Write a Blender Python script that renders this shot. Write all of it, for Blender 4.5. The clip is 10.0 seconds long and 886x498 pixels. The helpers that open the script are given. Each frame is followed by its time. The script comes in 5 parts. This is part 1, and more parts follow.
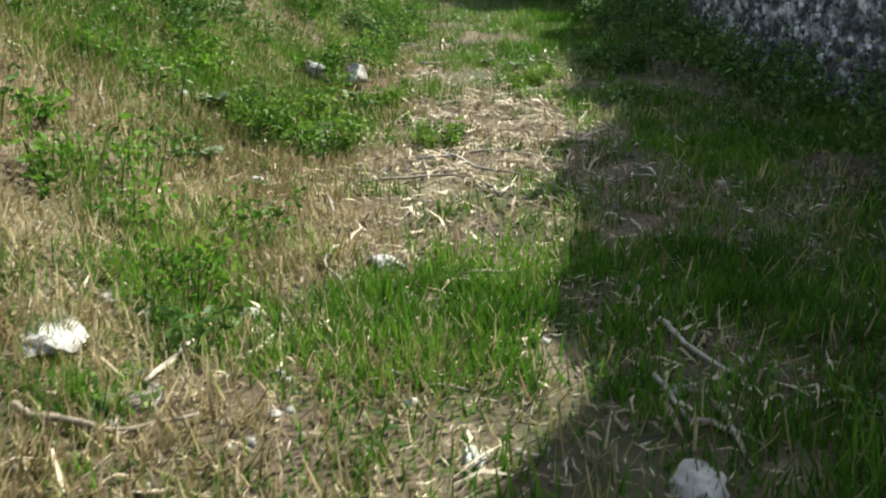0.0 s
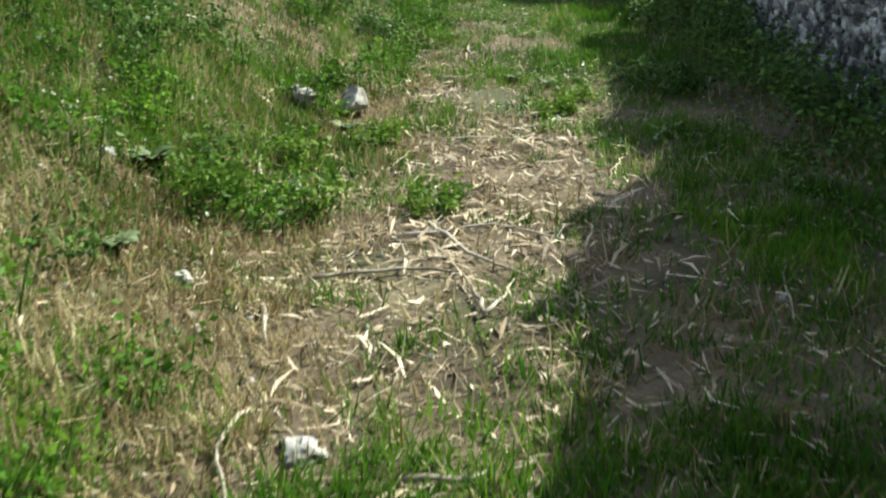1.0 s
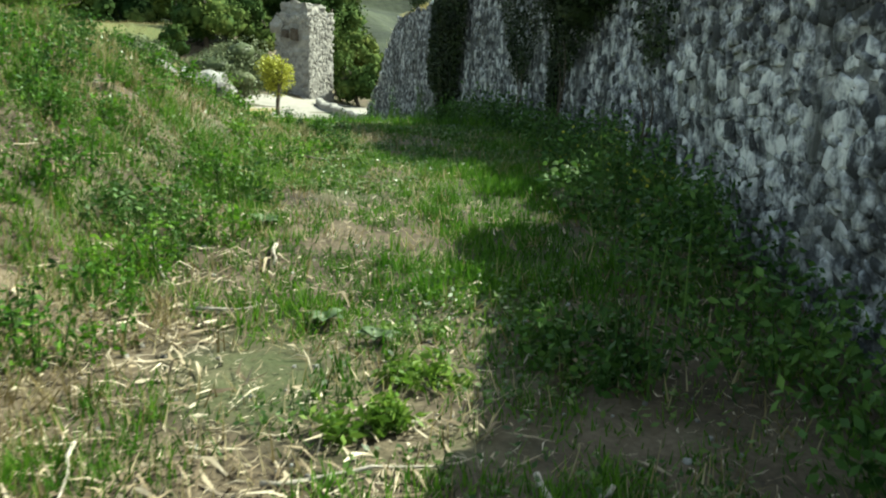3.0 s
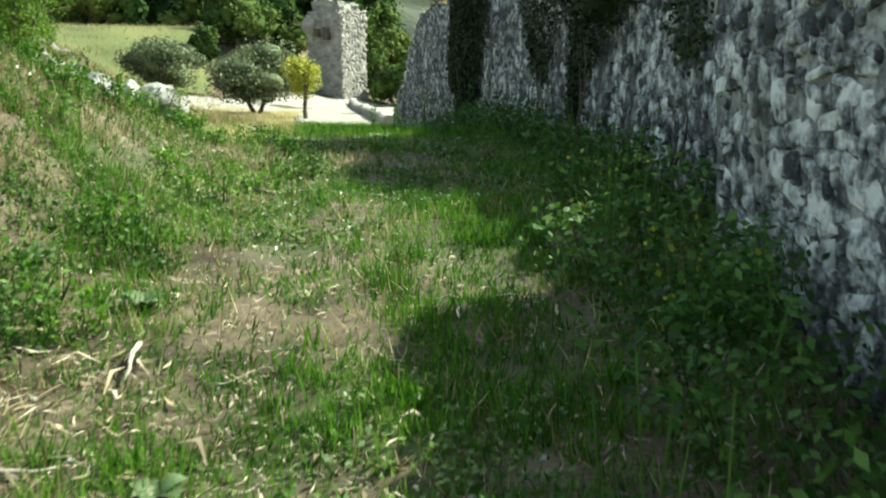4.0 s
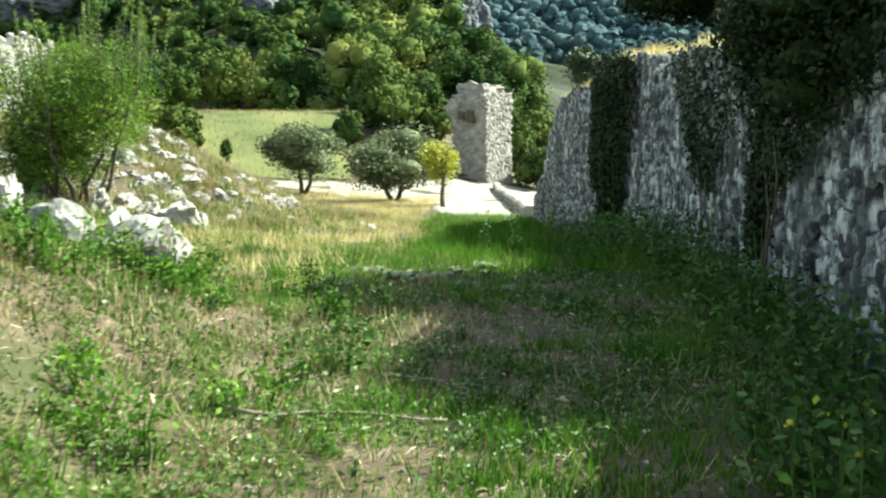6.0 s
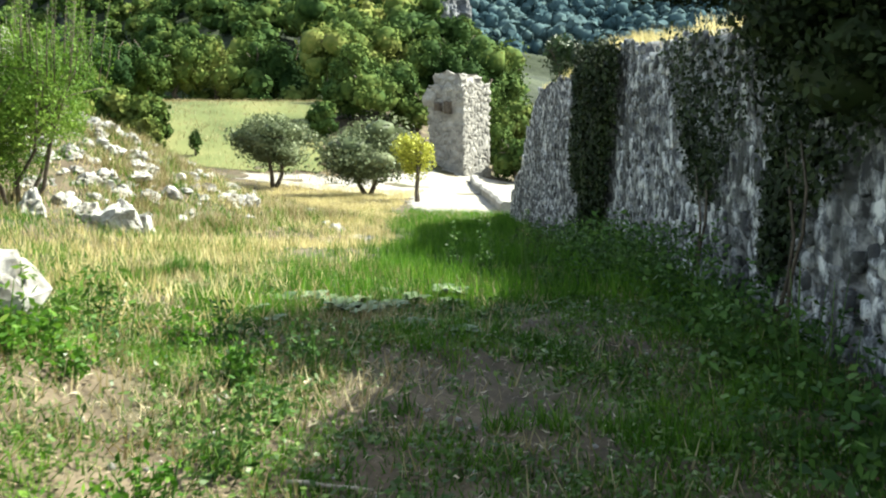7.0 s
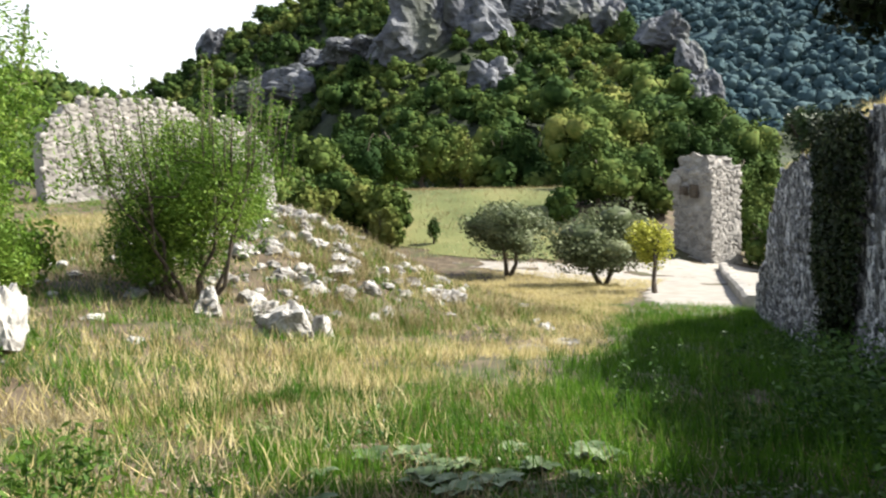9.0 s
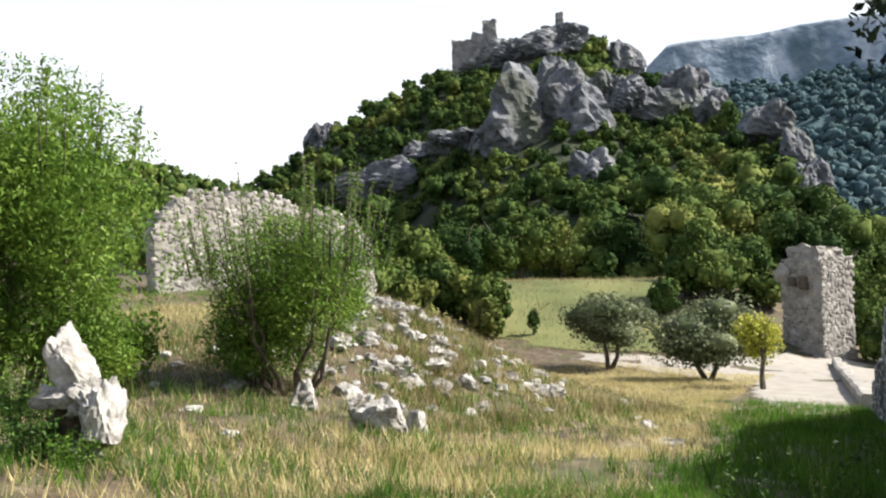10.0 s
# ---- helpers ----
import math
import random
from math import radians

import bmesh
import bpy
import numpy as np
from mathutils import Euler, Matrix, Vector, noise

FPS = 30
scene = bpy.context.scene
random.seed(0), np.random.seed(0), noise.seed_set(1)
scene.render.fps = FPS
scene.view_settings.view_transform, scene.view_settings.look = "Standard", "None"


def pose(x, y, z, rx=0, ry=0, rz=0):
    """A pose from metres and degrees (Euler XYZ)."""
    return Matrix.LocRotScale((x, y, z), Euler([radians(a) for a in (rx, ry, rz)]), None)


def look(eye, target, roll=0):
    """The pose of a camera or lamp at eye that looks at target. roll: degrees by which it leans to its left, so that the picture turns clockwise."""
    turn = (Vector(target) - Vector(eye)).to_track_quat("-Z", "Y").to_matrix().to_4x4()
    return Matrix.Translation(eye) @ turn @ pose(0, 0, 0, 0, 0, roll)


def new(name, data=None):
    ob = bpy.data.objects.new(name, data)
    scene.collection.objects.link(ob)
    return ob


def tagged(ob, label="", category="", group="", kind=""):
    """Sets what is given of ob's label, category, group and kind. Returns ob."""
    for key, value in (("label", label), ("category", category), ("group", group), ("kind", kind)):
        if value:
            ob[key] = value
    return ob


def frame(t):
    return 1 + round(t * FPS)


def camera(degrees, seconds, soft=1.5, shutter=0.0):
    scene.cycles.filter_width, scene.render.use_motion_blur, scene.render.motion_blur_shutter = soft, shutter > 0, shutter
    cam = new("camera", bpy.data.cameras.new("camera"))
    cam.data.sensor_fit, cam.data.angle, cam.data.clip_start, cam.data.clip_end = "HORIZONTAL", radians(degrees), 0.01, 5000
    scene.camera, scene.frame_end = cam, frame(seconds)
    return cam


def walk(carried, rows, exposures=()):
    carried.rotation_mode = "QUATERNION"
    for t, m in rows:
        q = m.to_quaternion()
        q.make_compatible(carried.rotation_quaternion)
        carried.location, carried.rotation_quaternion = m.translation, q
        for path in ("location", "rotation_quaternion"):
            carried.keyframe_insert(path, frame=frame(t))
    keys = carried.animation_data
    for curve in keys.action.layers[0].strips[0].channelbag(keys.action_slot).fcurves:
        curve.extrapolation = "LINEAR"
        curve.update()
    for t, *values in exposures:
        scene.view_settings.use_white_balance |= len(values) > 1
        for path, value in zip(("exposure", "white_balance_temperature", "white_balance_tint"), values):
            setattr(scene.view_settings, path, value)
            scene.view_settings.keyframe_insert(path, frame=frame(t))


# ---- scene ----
PATH = [
    (0, (-0.332, -0.030, 1.299), (-0.453, 1.865, 0.672), -1.39),
    (0.5, (-0.107, 0.546, 1.519), (-0.291, 2.411, 0.820), -1.45),
    (1, (-0.058, 1.449, 1.534), (-0.291, 3.313, 0.847), -1.27),
    (1.5, (-0.117, 2.519, 1.507), (-0.335, 4.413, 0.903), -0.29),
    (2, (-0.035, 3.666, 1.510), (-0.217, 5.583, 0.968), 0.41),
    (2.5, (0.184, 4.667, 1.493), (0.066, 6.602, 1.003), 0.96),
    (2.7, (0.281, 5.043, 1.472), (0.166, 6.984, 1.005), 1.48),
    (3.8, (0.713, 7.184, 1.445), (0.516, 9.111, 0.944), 0.20),
    (4, (0.765, 7.589, 1.445), (0.543, 9.516, 0.961), -0.02),
    (4.5, (0.853, 8.542, 1.408), (0.482, 10.464, 0.999), -0.91),
    (5, (0.875, 9.305, 1.475), (0.326, 11.194, 1.112), -1.67),
    (5.5, (0.793, 10.122, 1.498), (0.217, 12.007, 1.158), -1.68),
    (6, (0.591, 10.950, 1.511), (0.070, 12.853, 1.182), -0.99),
    (6.2, (0.509, 11.276, 1.474), (0.038, 13.189, 1.125), -0.87),
    (7.3, (0.369, 12.972, 1.515), (-0.126, 14.878, 1.167), -0.57),
    (7.5, (0.366, 13.263, 1.513), (-0.166, 15.164, 1.193), -0.77),
    (8, (0.382, 13.908, 1.486), (-0.285, 15.779, 1.255), -1.18),
    (8.5, (0.391, 14.477, 1.464), (-0.417, 16.295, 1.260), -1.70),
    (9, (0.475, 14.905, 1.463), (-0.479, 16.655, 1.296), -2.31),
    (9.5, (0.483, 15.025, 1.517), (-0.589, 16.712, 1.447), -2.51),
    (10, (0.473, 15.041, 1.531), (-0.650, 16.695, 1.551), -2.21),
]
cam = camera(48.0, 10.0, soft=2.1, shutter=0.25)
walk(cam, [(t, look(e, g, r)) for t, e, g, r in PATH],
     exposures=[(0.0, 1.3, 6500, 4), (2.0, 1.2, 6500, -8), (4.5, 1.6, 6500, -11), (6.0, 1.75, 6500, -8), (7.5, 1.95, 6500, 3), (8.5, 1.6, 6500, 9), (10.0, 1.15, 6500, 12)])

# ---- light: an afternoon sun behind the long wall, ahead of the walker ----
SUN_DIR = Vector((0.78, 0.6, 0.9)).normalized()
world = bpy.data.worlds.new("sky")
scene.world = world
world.use_nodes = True
wn = world.node_tree.nodes
sky = wn.new("ShaderNodeTexSky")
sky.sky_type, sky.sun_disc = "NISHITA", False
sky.sun_elevation = math.asin(SUN_DIR.z)
sky.sun_rotation = math.atan2(SUN_DIR.x, SUN_DIR.y)
sky.air_density, sky.dust_density, sky.ozone_density = 1.0, 2.5, 1.0
wn["Background"].inputs["Strength"].default_value = 0.085
haze = wn.new("ShaderNodeMix")
haze.data_type = "RGBA"
# the haze is thick along the whole horizon and thins towards the zenith
way = wn.new("ShaderNodeTexCoord")
up_axis = wn.new("ShaderNodeSeparateXYZ")
thin_out = wn.new("ShaderNodeMapRange")
thin_out.inputs["From Min"].default_value, thin_out.inputs["From Max"].default_value = 0.0, 0.6
thin_out.inputs["To Min"].default_value, thin_out.inputs["To Max"].default_value = 0.9, 0.12
world.node_tree.links.new(way.outputs["Generated"], up_axis.inputs[0])
world.node_tree.links.new(up_axis.outputs["Z"], thin_out.inputs["Value"])
world.node_tree.links.new(thin_out.outputs[0], haze.inputs[0])
haze.inputs[7].default_value = (7.6, 7.8, 7.9, 1)
world.node_tree.links.new(sky.outputs[0], haze.inputs[6])
world.node_tree.links.new(haze.outputs[2], wn["Background"].inputs["Color"])
sun_data = bpy.data.lights.new("sun", "SUN")
sun_data.energy, sun_data.angle, sun_data.color = 5.0, radians(0.55), (1.0, 0.95, 0.86)
sun = new("sun", sun_data)
sun.matrix_world = look(SUN_DIR * 60, (0, 0, 0))


# ---- materials ----
def mat(name, stops, scale=6.0, detail=6.0, rough=0.85, bump=0.3, fine=40.0, island=0.0, objrand=0.0,
        stain=None, stain_scale=1.2, stain_amount=0.5, trans=0.0, spec=0.3, bump_dist=0.02, tone=0.8, streak=1.0):
    """A noise-coloured surface: a ramp over two scales of noise, stains, bump, and a random shift for each piece."""
    m = bpy.data.materials.new(name)
    m.use_nodes = True
    nt = m.node_tree
    n, l = nt.nodes, nt.links
    b = n["Principled BSDF"]
    b.inputs["Roughness"].default_value = rough
    b.inputs["Specular IOR Level"].default_value = spec
    geo = n.new("ShaderNodeNewGeometry")
    na = n.new("ShaderNodeTexNoise")
    na.inputs["Scale"].default_value, na.inputs["Detail"].default_value = scale, detail
    nb = n.new("ShaderNodeTexNoise")
    nb.inputs["Scale"].default_value, nb.inputs["Detail"].default_value = fine, 4.0
    l.new(geo.outputs["Position"], na.inputs["Vector"])
    l.new(geo.outputs["Position"], nb.inputs["Vector"])
    mixf = n.new("ShaderNodeMath")
    mixf.operation = "MULTIPLY_ADD"
    l.new(nb.outputs["Fac"], mixf.inputs[0])
    mixf.inputs[1].default_value = 0.45
    l.new(na.outputs["Fac"], mixf.inputs[2])
    shift = n.new("ShaderNodeMath")
    shift.operation = "ADD"
    l.new(mixf.outputs[0], shift.inputs[0])
    shift.inputs[1].default_value = -0.225
    last = shift.outputs[0]
    for amount, kind in ((island, "island"), (objrand, "object")):
        if amount:
            if kind == "island":
                src = geo.outputs["Random Per Island"]
            else:
                src = n.new("ShaderNodeObjectInfo").outputs["Random"]
            ma = n.new("ShaderNodeMath")
            ma.operation = "MULTIPLY_ADD"
            l.new(src, ma.inputs[0])
            ma.inputs[1].default_value = amount
            l.new(last, ma.inputs[2])
            mb = n.new("ShaderNodeMath")
            mb.operation = "ADD"
            l.new(ma.outputs[0], mb.inputs[0])
            mb.inputs[1].default_value = -amount / 2
            last = mb.outputs[0]
    ramp = n.new("ShaderNodeValToRGB")
    el = ramp.color_ramp.elements
    while len(el) < len(stops):
        el.new(0.5)
    for e, (p, c) in zip(el, stops):
        e.position, e.color = p, (*(q * tone for q in c), 1)
    l.new(last, ramp.inputs[0])
    col = ramp.outputs[0]
    if stain:
        ns = n.new("ShaderNodeTexNoise")
        ns.inputs["Scale"].default_value, ns.inputs["Detail"].default_value = stain_scale, 5.0
        if streak != 1.0:
            vm = n.new("ShaderNodeVectorMath")
            vm.operation = "MULTIPLY"
            l.new(geo.outputs["Position"], vm.inputs[0])
            vm.inputs[1].default_value = (1, 1, streak)
            l.new(vm.outputs[0], ns.inputs["Vector"])
        else:
            l.new(geo.outputs["Position"], ns.inputs["Vector"])
        mr = n.new("ShaderNodeMapRange")
        mr.inputs["From Min"].default_value, mr.inputs["From Max"].default_value = 0.5, 0.68
        mr.inputs["To Max"].default_value = stain_amount
        l.new(ns.outputs["Fac"], mr.inputs["Value"])
        mx = n.new("ShaderNodeMix")
        mx.data_type = "RGBA"
        l.new(mr.outputs[0], mx.inputs[0])
        l.new(col, mx.inputs[6])
        mx.inputs[7].default_value = (*stain, 1)
        col = mx.outputs[2]
    l.new(col, b.inputs["Base Color"])
    if bump:
        bp = n.new("ShaderNodeBump")
        bp.inputs["Strength"].default_value, bp.inputs["Distance"].default_value = bump, bump_dist
        l.new(mixf.outputs[0], bp.inputs["Height"])
        l.new(bp.outputs[0], b.inputs["Normal"])
    if trans:
        tr = n.new("ShaderNodeBsdfTranslucent")
        l.new(col, tr.inputs[0])
        ms = n.new("ShaderNodeMixShader")
        ms.inputs[0].default_value = trans
        l.new(b.outputs[0], ms.inputs[1])
        l.new(tr.outputs[0], ms.inputs[2])
        l.new(ms.outputs[0], n["Material Output"].inputs["Surface"])
    return m


M = {}
M["soil"] = mat("dry_soil", [(0.25, (0.05, 0.036, 0.021)), (0.5, (0.13, 0.098, 0.06)), (0.78, (0.27, 0.215, 0.14))],
                scale=2.2, fine=38, bump=0.7, stain=(0.05, 0.07, 0.02), stain_scale=0.7, stain_amount=0.7, tone=0.6)
M["gravel"] = mat("pale_gravel", [(0.2, (0.28, 0.26, 0.22)), (0.8, (0.46, 0.43, 0.38))], scale=1.5, fine=25, bump=0.4, tone=0.72)
M["stone"] = mat("grey_limestone", [(0.34, (0.035, 0.037, 0.042)), (0.45, (0.15, 0.156, 0.168)), (0.54, (0.36, 0.37, 0.385)), (0.68, (0.7, 0.7, 0.69))],
                 scale=8, fine=34, bump=0.8, island=0.22, objrand=0.22, stain=(0.045, 0.047, 0.045), stain_scale=2.4, stain_amount=0.97, tone=0.85, streak=0.3)
M["mortar"] = mat("weathered_mortar", [(0.36, (0.05, 0.051, 0.053)), (0.52, (0.2, 0.203, 0.208)), (0.7, (0.46, 0.46, 0.45))], scale=6, fine=30, bump=0.9,
                  stain=(0.045, 0.046, 0.043), stain_scale=1.8, stain_amount=0.95, streak=0.3)
M["ruin"] = mat("pale_masonry", [(0.25, (0.17, 0.16, 0.145)), (0.6, (0.31, 0.295, 0.265)), (0.85, (0.46, 0.44, 0.4))], scale=1.5, fine=12,
                bump=0.8, island=0.35, stain=(0.2, 0.19, 0.17), stain_scale=0.6, stain_amount=0.6, tone=0.9)
M["rock"] = mat("white_rock", [(0.28, (0.14, 0.13, 0.115)), (0.5, (0.42, 0.41, 0.38)), (0.75, (0.68, 0.67, 0.63))], scale=5, fine=26,
                bump=0.7, objrand=0.2, stain=(0.11, 0.095, 0.07), stain_scale=3, stain_amount=0.85, tone=0.72)
M["cliff"] = mat("cliff_rock", [(0.32, (0.075, 0.08, 0.09)), (0.5, (0.15, 0.163, 0.185)), (0.72, (0.33, 0.34, 0.35))], scale=0.2, fine=1.1,
                 bump=1.0, bump_dist=0.8, stain=(0.06, 0.07, 0.04), stain_scale=0.14, stain_amount=0.8, streak=0.35, tone=0.66)
# Near-black slope colour stands for the shade between tree crowns.
M["hill"] = mat("shaded_scrub_slope", [(0.3, (0.012, 0.02, 0.009)), (0.7, (0.045, 0.06, 0.025))], scale=0.15, fine=1.0, bump=0.6, bump_dist=0.6)
M["meadow"] = mat("mown_meadow", [(0.3, (0.07, 0.095, 0.024)), (0.5, (0.14, 0.16, 0.05)), (0.7, (0.23, 0.21, 0.08))], scale=0.12, fine=6, bump=0.4)
M["grass"] = mat("green_grass", [(0.15, (0.02, 0.058, 0.005)), (0.5, (0.06, 0.155, 0.012)), (0.85, (0.17, 0.31, 0.032))],
                 scale=0.9, fine=3, island=0.45, bump=0, trans=0.42, rough=0.6, spec=0.18, tone=0.95)
M["straw"] = mat("dry_grass", [(0.15, (0.11, 0.08, 0.028)), (0.5, (0.26, 0.215, 0.105)), (0.85, (0.46, 0.4, 0.25))],
                 scale=0.8, fine=3, island=0.6, bump=0, trans=0.3, rough=0.7, tone=1.05, spec=0.15)
M["litter"] = mat("dead_leaves", [(0.15, (0.10, 0.07, 0.04)), (0.5, (0.3, 0.235, 0.145)), (0.85, (0.58, 0.5, 0.37))],
                  scale=2, fine=8, island=0.8, bump=0, rough=0.6, tone=0.95)
M["weed"] = mat("weed_leaves", [(0.15, (0.012, 0.032, 0.006)), (0.5, (0.035, 0.08, 0.014)), (0.85, (0.09, 0.155, 0.032))],
                scale=1.5, fine=6, island=0.5, bump=0, trans=0.25, rough=0.55, tone=1.3, spec=0.2)
M["ivy"] = mat("ivy_leaves", [(0.15, (0.012, 0.028, 0.01)), (0.5, (0.03, 0.06, 0.018)), (0.85, (0.07, 0.11, 0.03))],
               scale=1.5, fine=6, island=0.5, bump=0, trans=0.15, rough=0.5)
M["bush"] = mat("bush_leaves", [(0.15, (0.03, 0.07, 0.008)), (0.5, (0.085, 0.16, 0.02)), (0.85, (0.19, 0.27, 0.045))],
                scale=0.8, fine=5, island=0.35, bump=0, trans=0.35, rough=0.55, spec=0.15, tone=1.1)
M["oak"] = mat("oak_leaves", [(0.3, (0.012, 0.028, 0.008)), (0.46, (0.03, 0.056, 0.014)), (0.6, (0.07, 0.10, 0.024)), (0.75, (0.15, 0.16, 0.045))],
               scale=0.13, detail=2.0, fine=1.6, island=0.06, bump=0, trans=0.12, rough=0.85, tone=1.2, spec=0.06)
M["olive"] = mat("olive_leaves", [(0.15, (0.035, 0.05, 0.02)), (0.5, (0.085, 0.105, 0.05)), (0.85, (0.18, 0.2, 0.11))],
                 scale=0.8, fine=4, island=0.35, bump=0, trans=0.2, rough=0.5, tone=1.25, spec=0.15)
M["yellow"] = mat("yellow_leaves", [(0.15, (0.26, 0.28, 0.03)), (0.5, (0.44, 0.46, 0.05)), (0.85, (0.6, 0.6, 0.1))],
                  scale=0.8, fine=4, island=0.6, bump=0, trans=0.3, rough=0.6, tone=0.75)
M["bark"] = mat("bark", [(0.3, (0.05, 0.04, 0.03)), (0.7, (0.16, 0.13, 0.10))], scale=9, fine=40, bump=0.8)
M["deadwood"] = mat("bleached_wood", [(0.3, (0.25, 0.21, 0.16)), (0.7, (0.52, 0.47, 0.39))], scale=9, fine=50, bump=0.5, objrand=0.4)
M["hay"] = mat("golden_hay", [(0.15, (0.22, 0.19, 0.07)), (0.5, (0.42, 0.355, 0.16)), (0.85, (0.6, 0.53, 0.3))], scale=0.5, fine=3, island=0.6, bump=0, trans=0.45, rough=0.7, tone=1.2, spec=0.1)
M["broadleaf"] = mat("grey_green_leaves", [(0.2, (0.06, 0.10, 0.035)), (0.5, (0.12, 0.18, 0.075)), (0.85, (0.25, 0.31, 0.17))], scale=6, fine=30, objrand=0.4, bump=0.3, trans=0.15, rough=0.5)
M["dock"] = mat("seeded_dock", [(0.2, (0.045, 0.024, 0.012)), (0.8, (0.10, 0.06, 0.033))], scale=2, fine=8, island=0.5, bump=0)
# Aerial haze in front of the far cliff is put into its pale blue.
M["farcliff"] = mat("hazed_far_cliff", [(0.36, (0.12, 0.175, 0.23)), (0.5, (0.23, 0.3, 0.37)), (0.66, (0.44, 0.5, 0.56))], scale=0.016, fine=0.08, bump=0.8, bump_dist=8,
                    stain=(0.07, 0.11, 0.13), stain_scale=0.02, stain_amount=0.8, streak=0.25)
# Distance haze is painted into this blue-grey of the far slope and woods.
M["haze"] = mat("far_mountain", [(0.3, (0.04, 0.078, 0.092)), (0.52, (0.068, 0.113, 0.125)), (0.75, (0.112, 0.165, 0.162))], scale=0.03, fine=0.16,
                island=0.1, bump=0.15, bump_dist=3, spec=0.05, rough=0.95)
M["evergreen"] = mat("dark_evergreen_leaves", [(0.15, (0.007, 0.014, 0.005)), (0.5, (0.018, 0.032, 0.01)), (0.85, (0.045, 0.065, 0.02))],
                     scale=1.5, fine=6, island=0.5, bump=0, trans=0.06, rough=0.65, spec=0.15)
M["herb"] = mat("small_herb_leaves", [(0.15, (0.03, 0.075, 0.01)), (0.5, (0.08, 0.16, 0.025)), (0.85, (0.2, 0.29, 0.07))],
                scale=1.2, fine=6, island=0.6, bump=0, trans=0.35, rough=0.4)


# ---- mesh helpers ----
def mesh_of(name, verts, faces, material, smooth=False):
    me = bpy.data.meshes.new(name)
    me.from_pydata([tuple(v) for v in verts], [], [tuple(f) for f in faces])
    me.materials.append(M[material])
    if smooth:
        me.shade_smooth()
    me.update()
    return me


def fast_mesh(name, verts, quads, material, smooth=False):
    """A mesh from an array of places and an array of quads or triangles."""
    me = bpy.data.meshes.new(name)
    k = quads.shape[1]
    me.vertices.add(len(verts))
    me.vertices.foreach_set("co", np.ascontiguousarray(verts, dtype=np.float32).ravel())
    me.loops.add(quads.size)
    me.loops.foreach_set("vertex_index", np.ascontiguousarray(quads, dtype=np.int32).ravel())
    me.polygons.add(len(quads))
    me.polygons.foreach_set("loop_start", np.arange(0, quads.size, k, dtype=np.int32))
    me.materials.append(M[material])
    me.update(calc_edges=True)
    if smooth:
        me.shade_smooth()
    return me


def part(name, me, parent, label=""):
    ob = new(name, me)
    ob.parent = parent
    if label:
        ob["label"] = label
    return ob


def thing(name, place, label, category, group="", rz=0.0):
    ob = new(name)
    ob.empty_display_size = 0.2
    ob.matrix_world = Matrix.Translation(place) @ Matrix.Rotation(rz, 4, "Z")
    return tagged(ob, label, category, group)


def smooth01(a):
    a = np.clip(a, 0.0, 1.0)
    return a * a * (3 - 2 * a)


class Lattice:
    """Smooth value noise on a grid of random numbers."""

    def __init__(self, seed, cell):
        self.g, self.c = np.random.RandomState(seed).rand(128, 128), cell

    def __call__(self, x, y):
        u, v = np.asarray(x) / self.c, np.asarray(y) / self.c
        i, j = np.floor(u).astype(int), np.floor(v).astype(int)
        a, b = smooth01(u - i), smooth01(v - j)
        g = self.g
        p, q, r, s = g[i % 128, j % 128], g[(i + 1) % 128, j % 128], g[i % 128, (j + 1) % 128], g[(i + 1) % 128, (j + 1) % 128]
        return (p * (1 - a) + q * a) * (1 - b) + (r * (1 - a) + s * a) * b


N1, N2, N3, N4 = Lattice(1, 0.35), Lattice(2, 1.3), Lattice(3, 5.0), Lattice(4, 22.0)


# ---- the lie of the land ----
def face_x(y):
    """The long wall's face towards the path: a nearer stretch that stands proud, then the long one."""
    y = np.asarray(y, float)
    return np.where(y < 13.2, 1.55 - 0.18 * (y - 13.2), np.interp(y, [13, 17, 20.5, 22, 24.4, 45.2], [2.3, 1.48, 0.80, 0.50, -0.03, -5.55]))


LEVEL_Y = [-40, 0, 4, 9, 12, 14, 16, 18, 20, 22, 25, 29.5, 37, 45, 54, 62, 70, 77, 90, 130, 4000]
LEVEL_Z = [0.6, -0.1, -0.17, -0.17, -0.01, 0.0, -0.12, -0.2, -0.36, -0.58, -0.98, -1.58, -2.45, -3.3, -4.0, -4.6, -5.3, -5.95, -6.3, -8, -30]


def ground_z(x, y):
    x, y = np.asarray(x, float), np.asarray(y, float)
    z = np.interp(y, LEVEL_Y, LEVEL_Z)
    # the bank beside the path, and the terrace of the ruin behind it
    bank = 1.25 * smooth01((-x - 1.35) / 2.6) * (1 - smooth01((y - 14.5) / 4.0)) * smooth01((y + 30) / 20)
    left = (-x - 0.72 * (y - 15) + 3.0) / 8.0
    terrace = smooth01(left) * smooth01((-x - 5.5) / 4) * smooth01((y - 15) / 8) * (1 - smooth01((y - 54) / 12))
    z = z + bank + terrace * (0.45 + 0.12 * np.clip(y - 24, 0, 24) + 0.06 * np.clip(-x - 12, 0, 25))
    # a rubble mound beyond the bush
    z = z + 1.9 * np.exp(-(((x + 13.6) / 3.3) ** 2 + ((y - 34.5) / 4.5) ** 2))
    # the hay meadow rises behind the olive trees
    far = smooth01((y - 62 + 0.45 * np.clip(-x - 15, 0, 60)) / 34) * smooth01((-x - 10) / 14)
    z = z + far * 5.6
    z = z + 0.05 * (N1(x, y) - 0.5) + 0.10 * (N2(x, y) - 0.5) + 0.12 * (N3(x, y) - 0.5)
    return z


def gz(x, y):
    return float(ground_z(x, y))


